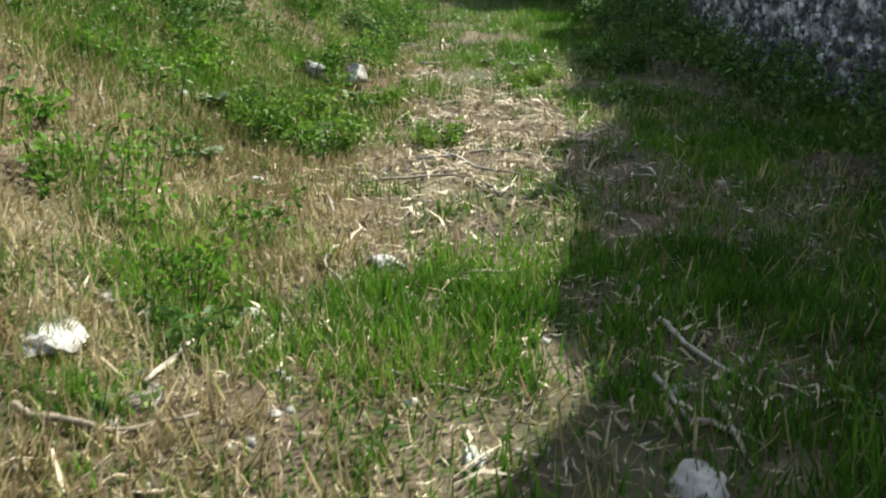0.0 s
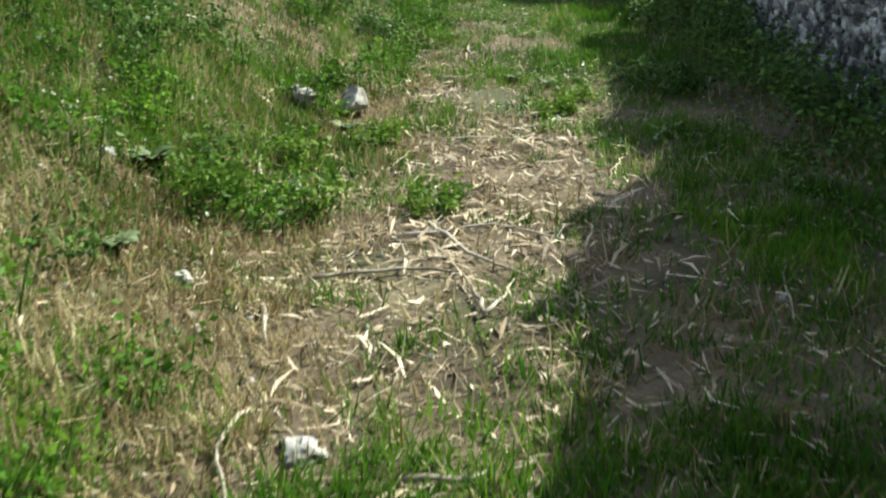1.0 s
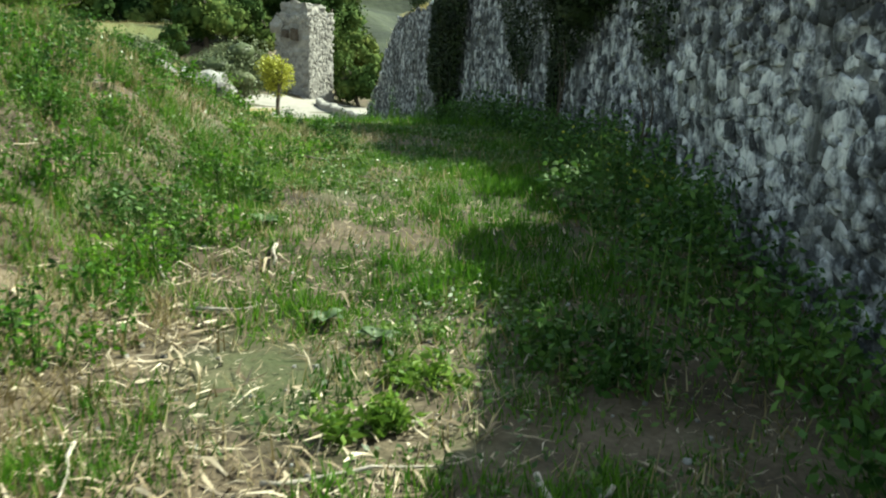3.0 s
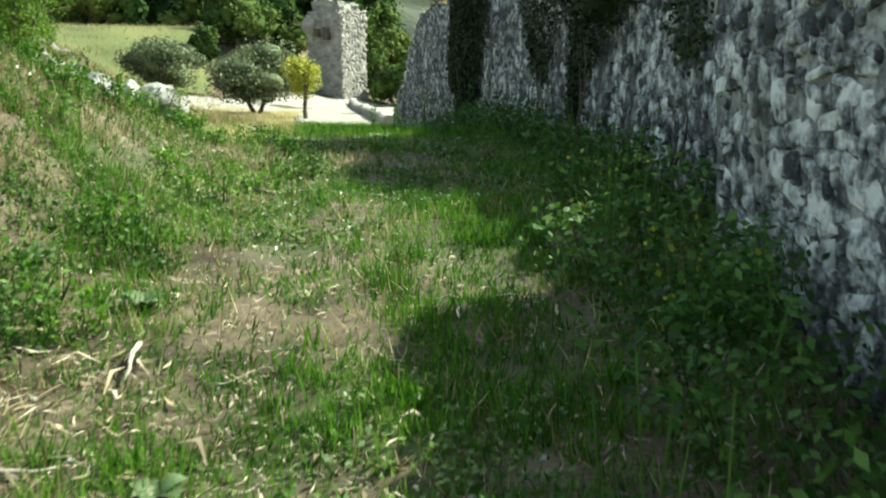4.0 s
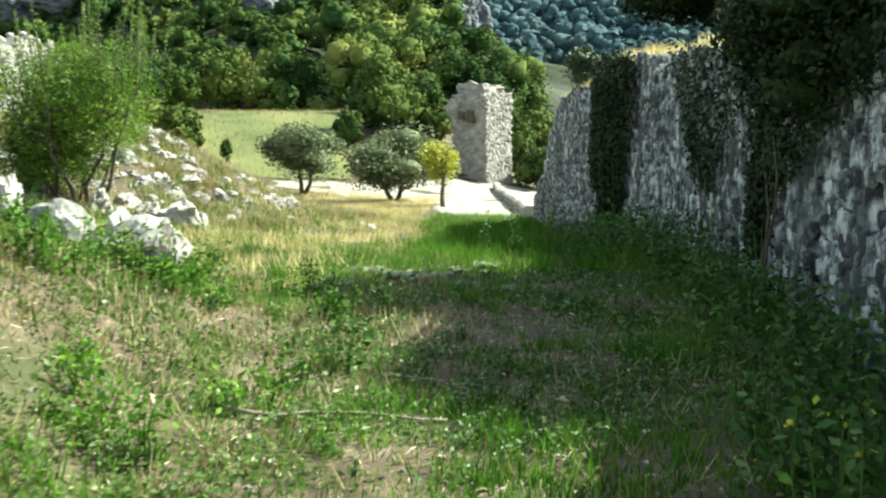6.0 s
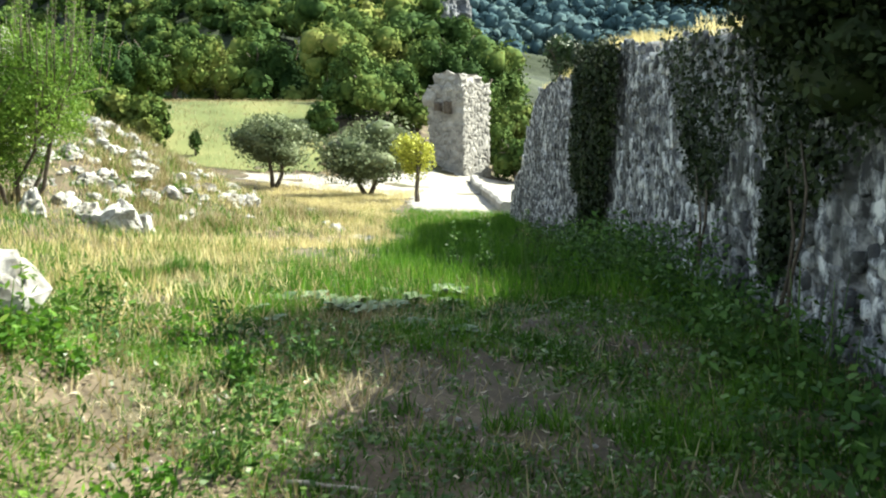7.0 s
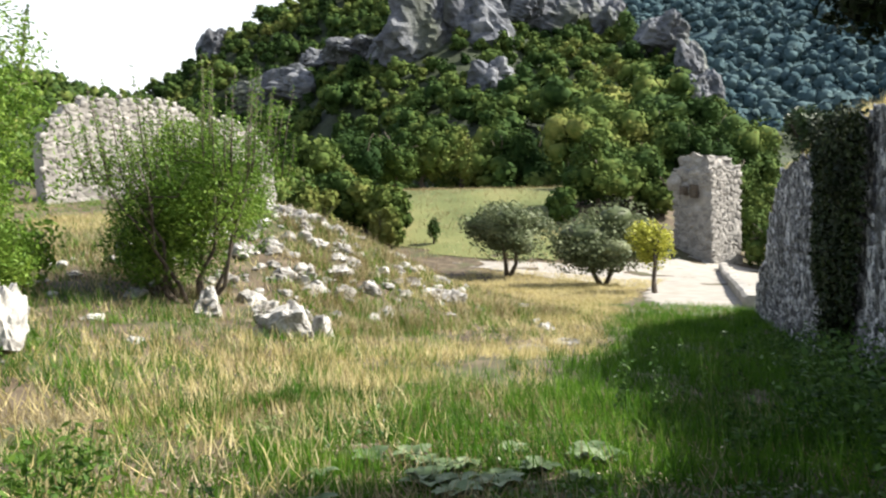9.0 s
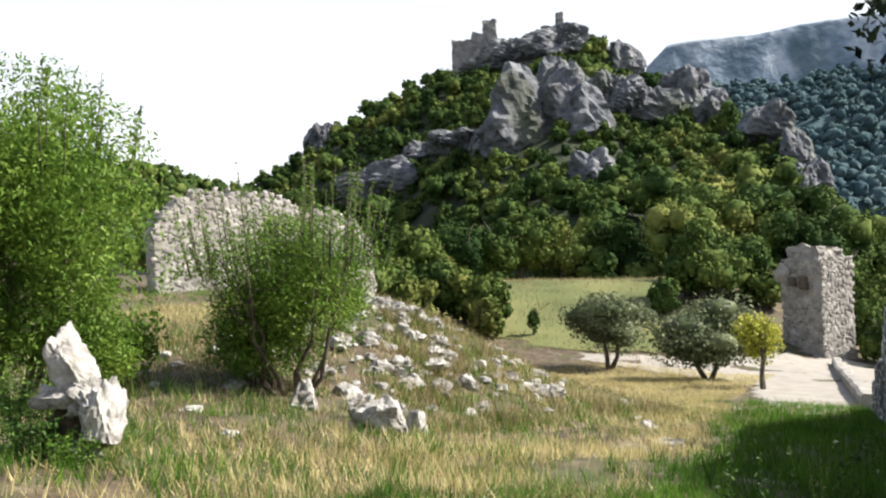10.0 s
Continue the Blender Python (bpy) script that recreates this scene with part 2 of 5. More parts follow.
def axis(lo, hi, step, ends, grow):
    mid = np.arange(lo, hi, step)
    out, a, d = [], hi, step
    while a < ends[1]:
        out.append(a)
        d *= grow
        a += d
    low, a, d = [], lo, step
    while a > ends[0]:
        d *= grow
        a -= d
        low.append(a)
    return np.array(low[::-1] + mid.tolist() + out)


gx, gy = axis(-5, 3.4, 0.13, (-3500, 3500), 1.06), axis(-1, 24, 0.14, (-3500, 3500), 1.05)
X, Y = np.meshgrid(gx, gy, indexing="ij")
Z = ground_z(X, Y)
idx = np.arange(X.size).reshape(X.shape)
quads = np.stack([idx[:-1, :-1], idx[1:, :-1], idx[1:, 1:], idx[:-1, 1:]], -1).reshape(-1, 4)
ground = tagged(new("ground", fast_mesh("ground", np.stack([X, Y, Z], -1).reshape(-1, 3), quads, "soil", True)),
                "dry trodden earth with patchy grass sloping down a valley", "ground", kind="structure")

# ---- castle hill, low hill and far mountain ----
EYE = (0.5, 15.0)


def ridge_hill(name, az, el, dist, near, steps, material, label, rough, seed, back=1.5, foot=-3.0):
    """A hill that rises from a foot at the distance near to a crest of the given height at each bearing."""
    fa = np.arange(az[0], az[-1] + 0.01, (az[-1] - az[0]) / steps[0])
    fe, fd = np.interp(fa, az, el), np.interp(fa, az, dist)
    fn = np.interp(fa, az, near) if isinstance(near, list) else np.full_like(fa, near)
    u = np.concatenate([np.linspace(0, 1, steps[1]), 1 + (np.linspace(0.08, 1, 8) ** 1.3) * (back - 1)])
    A, U = np.meshgrid(np.radians(fa), u, indexing="ij")
    R = fn[:, None] + (fd - fn)[:, None] * U
    H = (fd * np.tan(np.radians(fe)))[:, None] + 1.5
    zz = foot + (H - foot) * np.where(U <= 1, np.clip(U, 0, 1) ** 1.05, 1 - (np.clip(U - 1, 0, None) / (back - 1)) ** 1.2 * 1.1)
    x, y = EYE[0] - np.sin(A) * R, EYE[1] + np.cos(A) * R
    na, nb = Lattice(seed, rough * 4), Lattice(seed + 1, rough * 1.3)
    fade = np.clip(1 - np.abs(U - 1) * 8, 0, 1)
    zz = zz + ((na(x, y) - 0.5) * rough * 0.7 + (nb(x, y) - 0.5) * rough * 0.35) * (1 - 0.75 * fade) * np.clip(U * 5, 0, 1)
    i = np.arange(A.size).reshape(A.shape)
    q = np.stack([i[:-1, :-1], i[1:, :-1], i[1:, 1:], i[:-1, 1:]], -1).reshape(-1, 4)
    ob = new(name, fast_mesh(name, np.stack([x, y, zz], -1).reshape(-1, 3), q[:, ::-1], material, True))
    tagged(ob, label, "hill", kind="structure")
    return dict(az=fa, near=fn, dist=fd, R=R, U=U, A=A, z=zz, u=u)


def on_hill(hl, az, u):
    """The place on a hill at a bearing and a share of its rise."""
    az = np.asarray(az, float)
    i = np.clip(np.searchsorted(hl["az"], az) - 1, 0, len(hl["az"]) - 2)
    f = (az - hl["az"][i]) / (hl["az"][i + 1] - hl["az"][i])
    j = np.clip(np.searchsorted(hl["u"], u) - 1, 0, len(hl["u"]) - 2)
    g = (u - hl["u"][j]) / (hl["u"][j + 1] - hl["u"][j])
    z = (hl["z"][i, j] * (1 - f) + hl["z"][i + 1, j] * f) * (1 - g) + (hl["z"][i, j + 1] * (1 - f) + hl["z"][i + 1, j + 1] * f) * g
    r = (hl["R"][i, j] * (1 - f) + hl["R"][i + 1, j] * f) * (1 - g) + (hl["R"][i, j + 1] * (1 - f) + hl["R"][i + 1, j + 1] * f) * g
    a = np.radians(az)
    return EYE[0] - np.sin(a) * r, EYE[1] + np.cos(a) * r, z


CREST_AZ = [2, 6, 11, 13.4, 14.5, 16.6, 19, 20.5, 23, 25, 27.2, 31, 32.5, 35, 38, 40, 43, 45.5, 48, 56, 75]
CREST_EL = [0.4, 0.8, 1.6, 2.6, 4.8, 7.0, 7.4, 8.8, 9.8, 12.0, 12.6, 11.7, 11.0, 9.8, 8.5, 7.4, 5.5, 4.1, 3.2, 2.2, 1.5]
CREST_R = [120, 125, 130, 135, 145, 160, 175, 190, 215, 235, 245, 250, 250, 245, 240, 235, 230, 225, 220, 200, 180]
CREST_FOOT = [85, 85, 86, 87, 87, 88, 88, 88, 88, 90, 94, 108, 114, 128, 146, 156, 168, 176, 178, 165, 150]
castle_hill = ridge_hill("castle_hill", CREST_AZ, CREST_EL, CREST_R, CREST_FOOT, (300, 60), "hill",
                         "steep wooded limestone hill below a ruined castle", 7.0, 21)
low_hill = ridge_hill("low_hill", [44, 46, 48, 49.4, 51, 52.7, 56, 62, 70, 80], [2.5, 3.4, 4.0, 4.6, 5.0, 5.2, 5.4, 5.8, 6, 6],
                      [420, 420, 410, 400, 400, 390, 380, 370, 360, 350], 150.0, (80, 24), "hill", "low rounded wooded hill far off", 10.0, 31)
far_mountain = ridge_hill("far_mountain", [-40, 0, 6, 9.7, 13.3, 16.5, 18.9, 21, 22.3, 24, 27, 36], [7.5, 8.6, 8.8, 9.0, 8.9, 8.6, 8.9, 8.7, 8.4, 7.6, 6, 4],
                          [1430] * 12, 520.0, (220, 60), "haze", "wooded mountain across the valley, haze painted blue into its colour", 14.0, 41)
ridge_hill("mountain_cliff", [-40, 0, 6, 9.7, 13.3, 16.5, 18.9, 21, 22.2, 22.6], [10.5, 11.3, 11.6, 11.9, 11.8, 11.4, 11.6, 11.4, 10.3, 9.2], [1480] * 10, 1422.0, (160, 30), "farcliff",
           "sheer cliff along the mountain's top, coloured pale blue for haze", 26.0, 45, foot=190.0)

# ---- long wall beside the path ----
TOP_Y = [-14, 4.8, 6.3, 8, 10, 11.5, 13.19, 13.2, 19, 22, 25, 28, 31, 37, 41, 45.2]
TOP_Z = [4.2, 4.25, 3.05, 2.7, 2.05, 1.7, 1.66, 1.75, 1.75, 1.8, 1.75, 1.85, 1.6, 1.05, -0.9, -2.9]
NW1, NW2 = Lattice(51, 0.45), Lattice(52, 1.6)
# putlog holes and places where the facing has fallen out: along, up, half-width, half-height, depth
HOLES = [(21.85, -0.25, 0.13, 0.3, 0.5), (21.0, -0.2, 0.12, 0.3, 0.5), (19.75, -0.1, 0.14, 0.6, 0.45), (24.0, -0.35, 0.14, 0.14, 0.4),
         (23.0, -0.4, 0.16, 0.15, 0.35), (17.2, 0.75, 0.2, 0.16, 0.4), (14.2, 0.9, 0.45, 0.75, 0.35),
         (18.3, 0.5, 0.12, 0.5, 0.35), (26.4, -0.3, 0.12, 0.12, 0.35)]


def top_z(y):
    return np.interp(y, TOP_Y, TOP_Z) + np.clip((11.3 - np.asarray(y, float)) / 2, 0, 1) * (0.5 * (N2(y, 13.0) - 0.5) + 0.5 * (N1(y, 19.0) - 0.5)) + 0.2 * (N2(y, 3.0) - 0.5) + 0.14 * (N1(y, 9.0) - 0.5)


def worn(y, z):
    """How far the wall's face has worn back."""
    d = 0.07 * NW1(y, z * 0.6) + 0.16 * np.clip(NW2(y * 1.5, z) - 0.45, 0, 1)
    for a, b, w, h, deep in HOLES:
        d = np.maximum(d, deep * np.clip(1.6 - 1.6 * np.maximum(np.abs(y - a) / w, np.abs(z - b) / h) ** 2, 0, 1))
    return d


def wall_body(name, ya, yb, label):
    ys = np.append(np.arange(ya, yb - 0.03, 0.09), yb)
    nz, v, f = 34, [], []
    for y in ys:
        x, t = float(face_x(y)), float(top_z(y))
        g = gz(x, y) - 0.5
        zs = np.linspace(g, t - 0.08, nz)
        w = worn(y, zs)
        v += [(x + float(w[k]), y, float(zs[k])) for k in range(nz)]
        v += [(x + 0.16, y, t), (x + 0.7, y, t + 0.1 * float(N1(y, 30.0))), (x + 1.2, y, t - 0.05), (x + 1.25, y, g)]
    m = nz + 4
    for i in range(len(ys) - 1):
        a, b = m * i, m * i + m
        f += [(a + k, a + k + 1, b + k + 1, b + k) for k in range(m - 1)]
    f.append(tuple(range(m)))
    e = m * (len(ys) - 1)
    f.append(tuple(e + k for k in range(m))[::-1])
    return tagged(new(name, mesh_of(name, v, f, "mortar")), label, "wall", kind="structure")


wall_near = wall_body("wall_near", -14, 13.19, "tall rubble stone wall with weathered grey limestone")
wall_far = wall_body("wall_far", 13.2, 45.2, "long ruined rubble stone wall, grey and overgrown, breaking down at its end")
# ---- leaves, twigs and crowns ----
def leaf_cards(rs, places, size, normals=None, aspect=0.55, droop=0.0, facing=0.0):
    """Arrays of leaf-shaped cards at the given places. facing: how firmly they turn their faces along the normals."""
    n = len(places)
    d = rs.normal(size=(n, 3))
    if facing:
        face = normals / (np.linalg.norm(normals, axis=1, keepdims=True) + 1e-9) * facing + rs.normal(size=(n, 3)) * 0.5
        face /= np.linalg.norm(face, axis=1, keepdims=True) + 1e-9
        d[:, 2] -= droop
        d = np.cross(face, d)
        d /= np.linalg.norm(d, axis=1, keepdims=True) + 1e-9
        s = np.cross(d, face)
    else:
        if normals is not None:
            d = d * 0.7 + normals * 0.9
        d[:, 2] -= droop
        d /= np.linalg.norm(d, axis=1, keepdims=True) + 1e-9
        s = np.cross(d, rs.normal(size=(n, 3)))
    s /= np.linalg.norm(s, axis=1, keepdims=True) + 1e-9
    L = size * rs.uniform(0.6, 1.4, n)[:, None]
    W = L * aspect
    a, b, c, e = places - d * L * 0.5, places + s * W * 0.5 - d * L * 0.05, places + d * L * 0.5, places - s * W * 0.5 - d * L * 0.05
    v = np.stack([a, b, c, e], 1).reshape(-1, 3)
    return v, np.arange(4 * n).reshape(n, 4)


def crown_points(rs, count, radii, lumps, spread=0.62, lump=0.42, flat=0.0):
    """Places on the skins of many overlapping lumps that fill an ellipsoid, their outward ways, and the lumps."""
    lc = rs.normal(size=(lumps, 3))
    lc /= np.linalg.norm(lc, axis=1, keepdims=True)
    lc *= (rs.rand(lumps, 1) ** 0.4) * spread
    lc[:, 2] = np.maximum(lc[:, 2], -0.5 + flat)
    lr = lump * rs.uniform(0.55, 1.15, lumps)
    k = rs.randint(0, lumps, count)
    d = rs.normal(size=(count, 3))
    d /= np.linalg.norm(d, axis=1, keepdims=True)
    p = lc[k] + d * (lr[k] * (0.55 + 0.5 * rs.rand(count) ** 0.5))[:, None]
    return p * np.array(radii), d, (lc, lr)


def quad_ball(n=3):
    """A ball of quads: a cube's faces, each n by n, blown up round."""
    pts, quads, seen = [], [], {}
    for ax in range(3):
        for sg in (-1, 1):
            g = {}
            for i in range(n + 1):
                for j in range(n + 1):
                    p = [0.0, 0.0, 0.0]
                    p[ax], p[(ax + 1) % 3], p[(ax + 2) % 3] = sg, math.tan((2 * i / n - 1) * math.pi / 4), math.tan((2 * j / n - 1) * math.pi / 4)
                    key = tuple(round(q, 4) for q in p)
                    if key not in seen:
                        seen[key] = len(pts)
                        pts.append(Vector(p).normalized())
                    g[i, j] = seen[key]
            for i in range(n):
                for j in range(n):
                    q = (g[i, j], g[i + 1, j], g[i + 1, j + 1], g[i, j + 1])
                    quads.append(q if sg > 0 else q[::-1])
    return np.array(pts), np.array(quads)


BALLS = {n: quad_ball(n) for n in (2, 3)}


def lump_core(rs, lc, lr, radii, share=0.85, n=3):
    """The dense inside of a crown: an uneven knob of foliage in each lump."""
    V, Q = [], []
    ball, quads = BALLS[n]
    for c, r in zip(lc, lr):
        k = 1 + 0.13 * rs.normal(size=(len(ball), 1))
        V.append((c + ball * r * share * k) * np.array(radii))
        Q.append(quads + len(ball) * len(Q))
    return np.concatenate(V), np.concatenate(Q)


def limb(points, radii, sides=7):
    """A tapered tube through points."""
    v, f = [], []
    pts = [Vector(p) for p in points]
    for i, p in enumerate(pts):
        w = (pts[min(i + 1, len(pts) - 1)] - pts[max(i - 1, 0)]).normalized()
        s = w.orthogonal().normalized()
        t = w.cross(s)
        for k in range(sides):
            a = 2 * math.pi * k / sides
            v.append(p + (s * math.cos(a) + t * math.sin(a)) * radii[i])
    for i in range(len(pts) - 1):
        for k in range(sides):
            a, b = i * sides + k, i * sides + (k + 1) % sides
            f.append((a, b, b + sides, a + sides))
    f.append(tuple(range(sides))[::-1])
    f.append(tuple(range((len(pts) - 1) * sides, len(pts) * sides)))
    return v, f


def join(pieces):
    v, f = [], []
    for a, b in pieces:
        o = len(v)
        v += list(a)
        f += [tuple(i + o for i in q) for q in b]
    return v, f


def tree(name, place, height, radii, stems, leaves, size, leaf_mat, label, seed, category="tree", lumps=26, base=None, lump=0.42, aspect=0.55,
         lean=0.25, group="", droop=0.0, shoots=0, facing=0.8, low=0.03, core=0.0, reach=0.75, flat=0.0):
    """A tree or bush: tapered stems with limbs, and a crown of many leaves in uneven clumps."""
    rs = np.random.RandomState(seed)
    root = thing(name, place, label, category, group)
    mid = height - radii[2] * 0.95
    pieces = []
    for s in range(stems):
        a = 2 * math.pi * (s + rs.rand() * 0.6) / stems
        off = (0.04 + 0.05 * stems) * height * 0.12
        foot = np.array([math.cos(a) * off, math.sin(a) * off, -0.12])
        tip = np.array([math.cos(a) * radii[0] * lean, math.sin(a) * radii[1] * lean, mid])
        way = [foot + (tip - foot) * t + rs.normal(size=3) * 0.03 * height * (0.2 < t < 0.99) for t in (0, 0.3, 0.6, 1.0)]
        r0 = (base or 0.035 * height) / (stems ** 0.4)
        pieces.append(limb(way, [r0 * 1.25, r0, r0 * 0.75, r0 * 0.5]))
        for b in range(5):
            st = way[2] + (way[3] - way[2]) * rs.rand()
            d = rs.normal(size=3)
            d[2] = abs(d[2]) * 0.7 + 0.2
            en = np.array([0, 0, mid]) * 0.5 + way[3] * 0.5 + d / np.linalg.norm(d) * np.array(radii) * 0.7
            md = (st + en) / 2 + rs.normal(size=3) * 0.05 * height
            pieces.append(limb([st, md, en], [r0 * 0.5, r0 * 0.32, r0 * 0.1], 5))
    sp, sd = [], []
    for k in range(shoots):
        a, b = rs.rand() * 6.28, rs.rand() ** 0.5 * 0.85
        x0 = np.array([math.cos(a) * b * radii[0], math.sin(a) * b * radii[1], mid + radii[2] * (0.35 - 0.3 * b)])
        x1 = x0 + np.array([math.cos(a) * 0.25 * b, math.sin(a) * 0.25 * b, 1.0]) * radii[2] * rs.uniform(0.3, reach)
        pieces.append(limb([x0, (x0 + x1) / 2 + rs.normal(size=3) * 0.02, x1], [0.012, 0.008, 0.003], 4))
        t = rs.rand(90, 1) ** 1.4
        sp.append(x0 + (x1 - x0) * t + rs.normal(size=(90, 3)) * 0.09 * (1.1 - t))
        sd.append(np.tile([0, 0, 0.8], (90, 1)))
    v, f = join(pieces)
    part("trunk", mesh_of("trunk", v, f, "bark", True), root, "dark bark stems and branches")
    p, d, (lc, lr) = crown_points(rs, leaves, radii, lumps, lump=lump, flat=flat)
    p = np.concatenate([p + np.array([0, 0, mid])] + sp)
    d = np.concatenate([d] + sd)
    p[:, 2] = np.maximum(p[:, 2], low)
    v, q = leaf_cards(rs, p, size, d, aspect, droop, facing)
    if core:
        cv, cq = lump_core(rs, lc, lr, radii, core, 2)
        cv = cv + np.array([0, 0, mid])
        cv[:, 2] = np.maximum(cv[:, 2], low)
        v, q = np.concatenate([v, cv]), np.concatenate([q, cq + len(v)])
    part("crown", fast_mesh("crown", v, q, leaf_mat, bool(core)), root)
    return root


# ---- rough stone blocks and rocks ----
def stone_variant(rs, sides=8):
    """A wall stone of unit size: an uneven outline with a chamfered, slightly domed front. x along, -y out of the wall, z up."""
    ang = np.arange(sides) / sides * 2 * math.pi + rs.uniform(-0.25, 0.25, sides)
    k = 1.0 / np.maximum(np.abs(np.cos(ang)), np.abs(np.sin(ang))) * 0.5 * rs.uniform(0.82, 1.0, sides)
    k = np.minimum(k, 0.6)
    o = np.stack([np.cos(ang) * k, np.sin(ang) * k], 1)
    tilt = rs.normal(size=2) * 0.25
    v = [(x, 0.9, z) for x, z in o] + [(x, 0.0 + 0.18 * (x * tilt[0] + z * tilt[1]), z) for x, z in o * 0.97]
    v += [(x, -0.4 + 0.5 * (x * tilt[0] + z * tilt[1]) + rs.normal() * 0.06, z) for x, z in o * 0.74]
    v.append((0, -0.5 + rs.normal() * 0.06, 0))
    f = []
    n = sides
    for r in range(2):
        f += [(r * n + i, r * n + (i + 1) % n, (r + 1) * n + (i + 1) % n, (r + 1) * n + i) for i in range(n)]
    f += [(2 * n + i, 2 * n + (i + 1) % n, 3 * n) for i in range(n)]
    return np.array(v), f


def tri(faces):
    return np.array([(q[0], q[i], q[i + 1]) for q in faces for i in range(1, len(q) - 1)])


RS = np.random.RandomState(77)
VARIANTS = [stone_variant(RS) for _ in range(14)]


def courses(rs, length, low, high, size):
    """Places of rubble stones on a wall: along, up, width, height."""
    z, out = low, []
    while z < high:
        h = size * rs.uniform(0.4, 0.85)
        s = rs.uniform(-0.2, 0)
        while s < length:
            w = size * rs.uniform(0.45, 1.5) * (1.0 + 0.6 * (rs.rand() < 0.08))
            tall = h * rs.uniform(0.7, 1.8)
            out.append((s + w / 2, z + h / 2 + rs.normal() * 0.26 * size, w * 0.97, tall * 0.97))
            s += w
        z += h
    return out


def lay(me_name, items, material):
    """One mesh of many stones; each item: variant, place, along, out, width, height, depth."""
    V, T, o = [], [], 0
    for k, p, a, n, w, h, d in items:
        v, f = VARIANTS[k]
        r = 0.42 * math.sin(k * 7.3 + w * 91)
        X, Zc = v[:, :1] * w, v[:, 2:3] * h
        X, Zc = X * math.cos(r) - Zc * math.sin(r), X * math.sin(r) + Zc * math.cos(r)
        V.append(p + X * a - v[:, 1:2] * d * n + Zc * np.array([0, 0, 1.0]))
        t = tri(f)
        T.append(t + o)
        o += len(v)
    return fast_mesh(me_name, np.concatenate(V), np.concatenate(T), material)


def rock_mesh(name, size, seed, material="rock", rough=0.28, sub=3, flat=0.35):
    """A broken limestone rock: facets cut from a ball, with a flattened foot."""
    rs = np.random.RandomState(seed)
    bm = bmesh.new()
    bmesh.ops.create_icosphere(bm, subdivisions=sub, radius=1.0)
    cuts = rs.normal(size=(14, 3))
    cuts /= np.linalg.norm(cuts, axis=1, keepdims=True)
    lim = rs.uniform(0.5, 0.85, 14)
    o = Vector(rs.rand(3) * 50)
    for v in bm.verts:
        c = np.array(v.co)
        for n, d in zip(cuts, lim):
            e = float(c @ n) - d
            if e > 0:
                c = c - n * e * 0.92
        c = c * (1 + rough * (noise.noise(Vector(c * 1.7) + o) * 0.9 + 0.6 * noise.noise(Vector(c * 4) + o) + 0.3 * noise.noise(Vector(c * 9) + o)))
        c[2] = max(c[2], -flat)
        v.co = Vector(c * np.array(size))
    me = bpy.data.meshes.new(name)
    bm.to_mesh(me)
    bm.free()
    me.materials.append(M[material])
    return me


def rock(x, y, size, seed, label="pale limestone rock lying in the grass", category="rock", name="rock", rz=None, sink=0.25, group="", material="rock", z=None, rough=0.36):
    me = rock_mesh(name, size, seed, material, rough, sub=5 if max(size) > 0.6 else 4 if max(size) > 0.3 else 3 if max(size) > 0.045 and name != "rubble_stone" else 2)
    ob = new(name, me)
    ob.matrix_world = pose(x, y, (gz(x, y) if z is None else z) + size[2] * (0.35 - sink), 0, 0, seed * 57 % 360 if rz is None else rz)
    return tagged(ob, label, category, group)


# ---- gate tower by the road ----
def rough_box(name, corners, z0, z1, material, step, jitter, seed, top_drop=0.6):
    """A weathered block of masonry on a four-cornered plan, its faces uneven and its top broken."""
    rs = np.random.RandomState(seed)
    v, f, ring = [], [], []
    for i in range(4):
        a, b = np.array(corners[i]), np.array(corners[(i + 1) % 4])
        n = max(2, int(np.linalg.norm(b - a) / step))
        ring += [a + (b - a) * k / n for k in range(n)]
    ring = np.array(ring)
    c = ring.mean(0)
    m, rows = len(ring), max(3, int((z1 - z0) / step))
    tops = z1 - top_drop * rs.rand(m)
    tops = (tops + np.roll(tops, 1) + np.roll(tops, -1)) / 3
    for r in range(rows + 1):
        t = r / rows
        for k in range(m):
            p = c + (ring[k] - c) * (1 - 0.03 * t)
            j = rs.normal(size=3) * jitter
            v.append((p[0] + j[0], p[1] + j[1], z0 + (tops[k] - z0) * t + j[2]))
    for r in range(rows):
        for k in range(m):
            f.append((r * m + k, r * m + (k + 1) % m, (r + 1) * m + (k + 1) % m, (r + 1) * m + k))
    v.append((c[0], c[1], float(tops.mean()) - 0.05))
    for k in range(m):
        f.append((rows * m + k, rows * m + (k + 1) % m, len(v) - 1))
    return mesh_of(name, v, f, material)


def face_stones(name, a, b, low, high, size, seed, depth, material, parent, top=None, skip=None, proud=0.0):
    """Stones over a straight wall face from a to b, joined into one part."""
    rs = np.random.RandomState(seed)
    a, b = np.array([*a, 0.0]), np.array([*b, 0.0])
    L = np.linalg.norm(b - a)
    al = (b - a) / L
    out = np.array([al[1], -al[0], 0])
    items = []
    for s, z, w, h in courses(rs, L, low, high, size):
        t = high if top is None else top(s)
        if s > L or z > t or (skip and skip(s, z)):
            continue
        items.append((rs.randint(14), a + al * s + out * proud + np.array([0, 0, z]), al, out, w, h, depth * rs.uniform(0.5, 1.5)))
    ob = part(name, lay(name, items, material), parent)
    ob["kind"] = "stuff"
    return ob


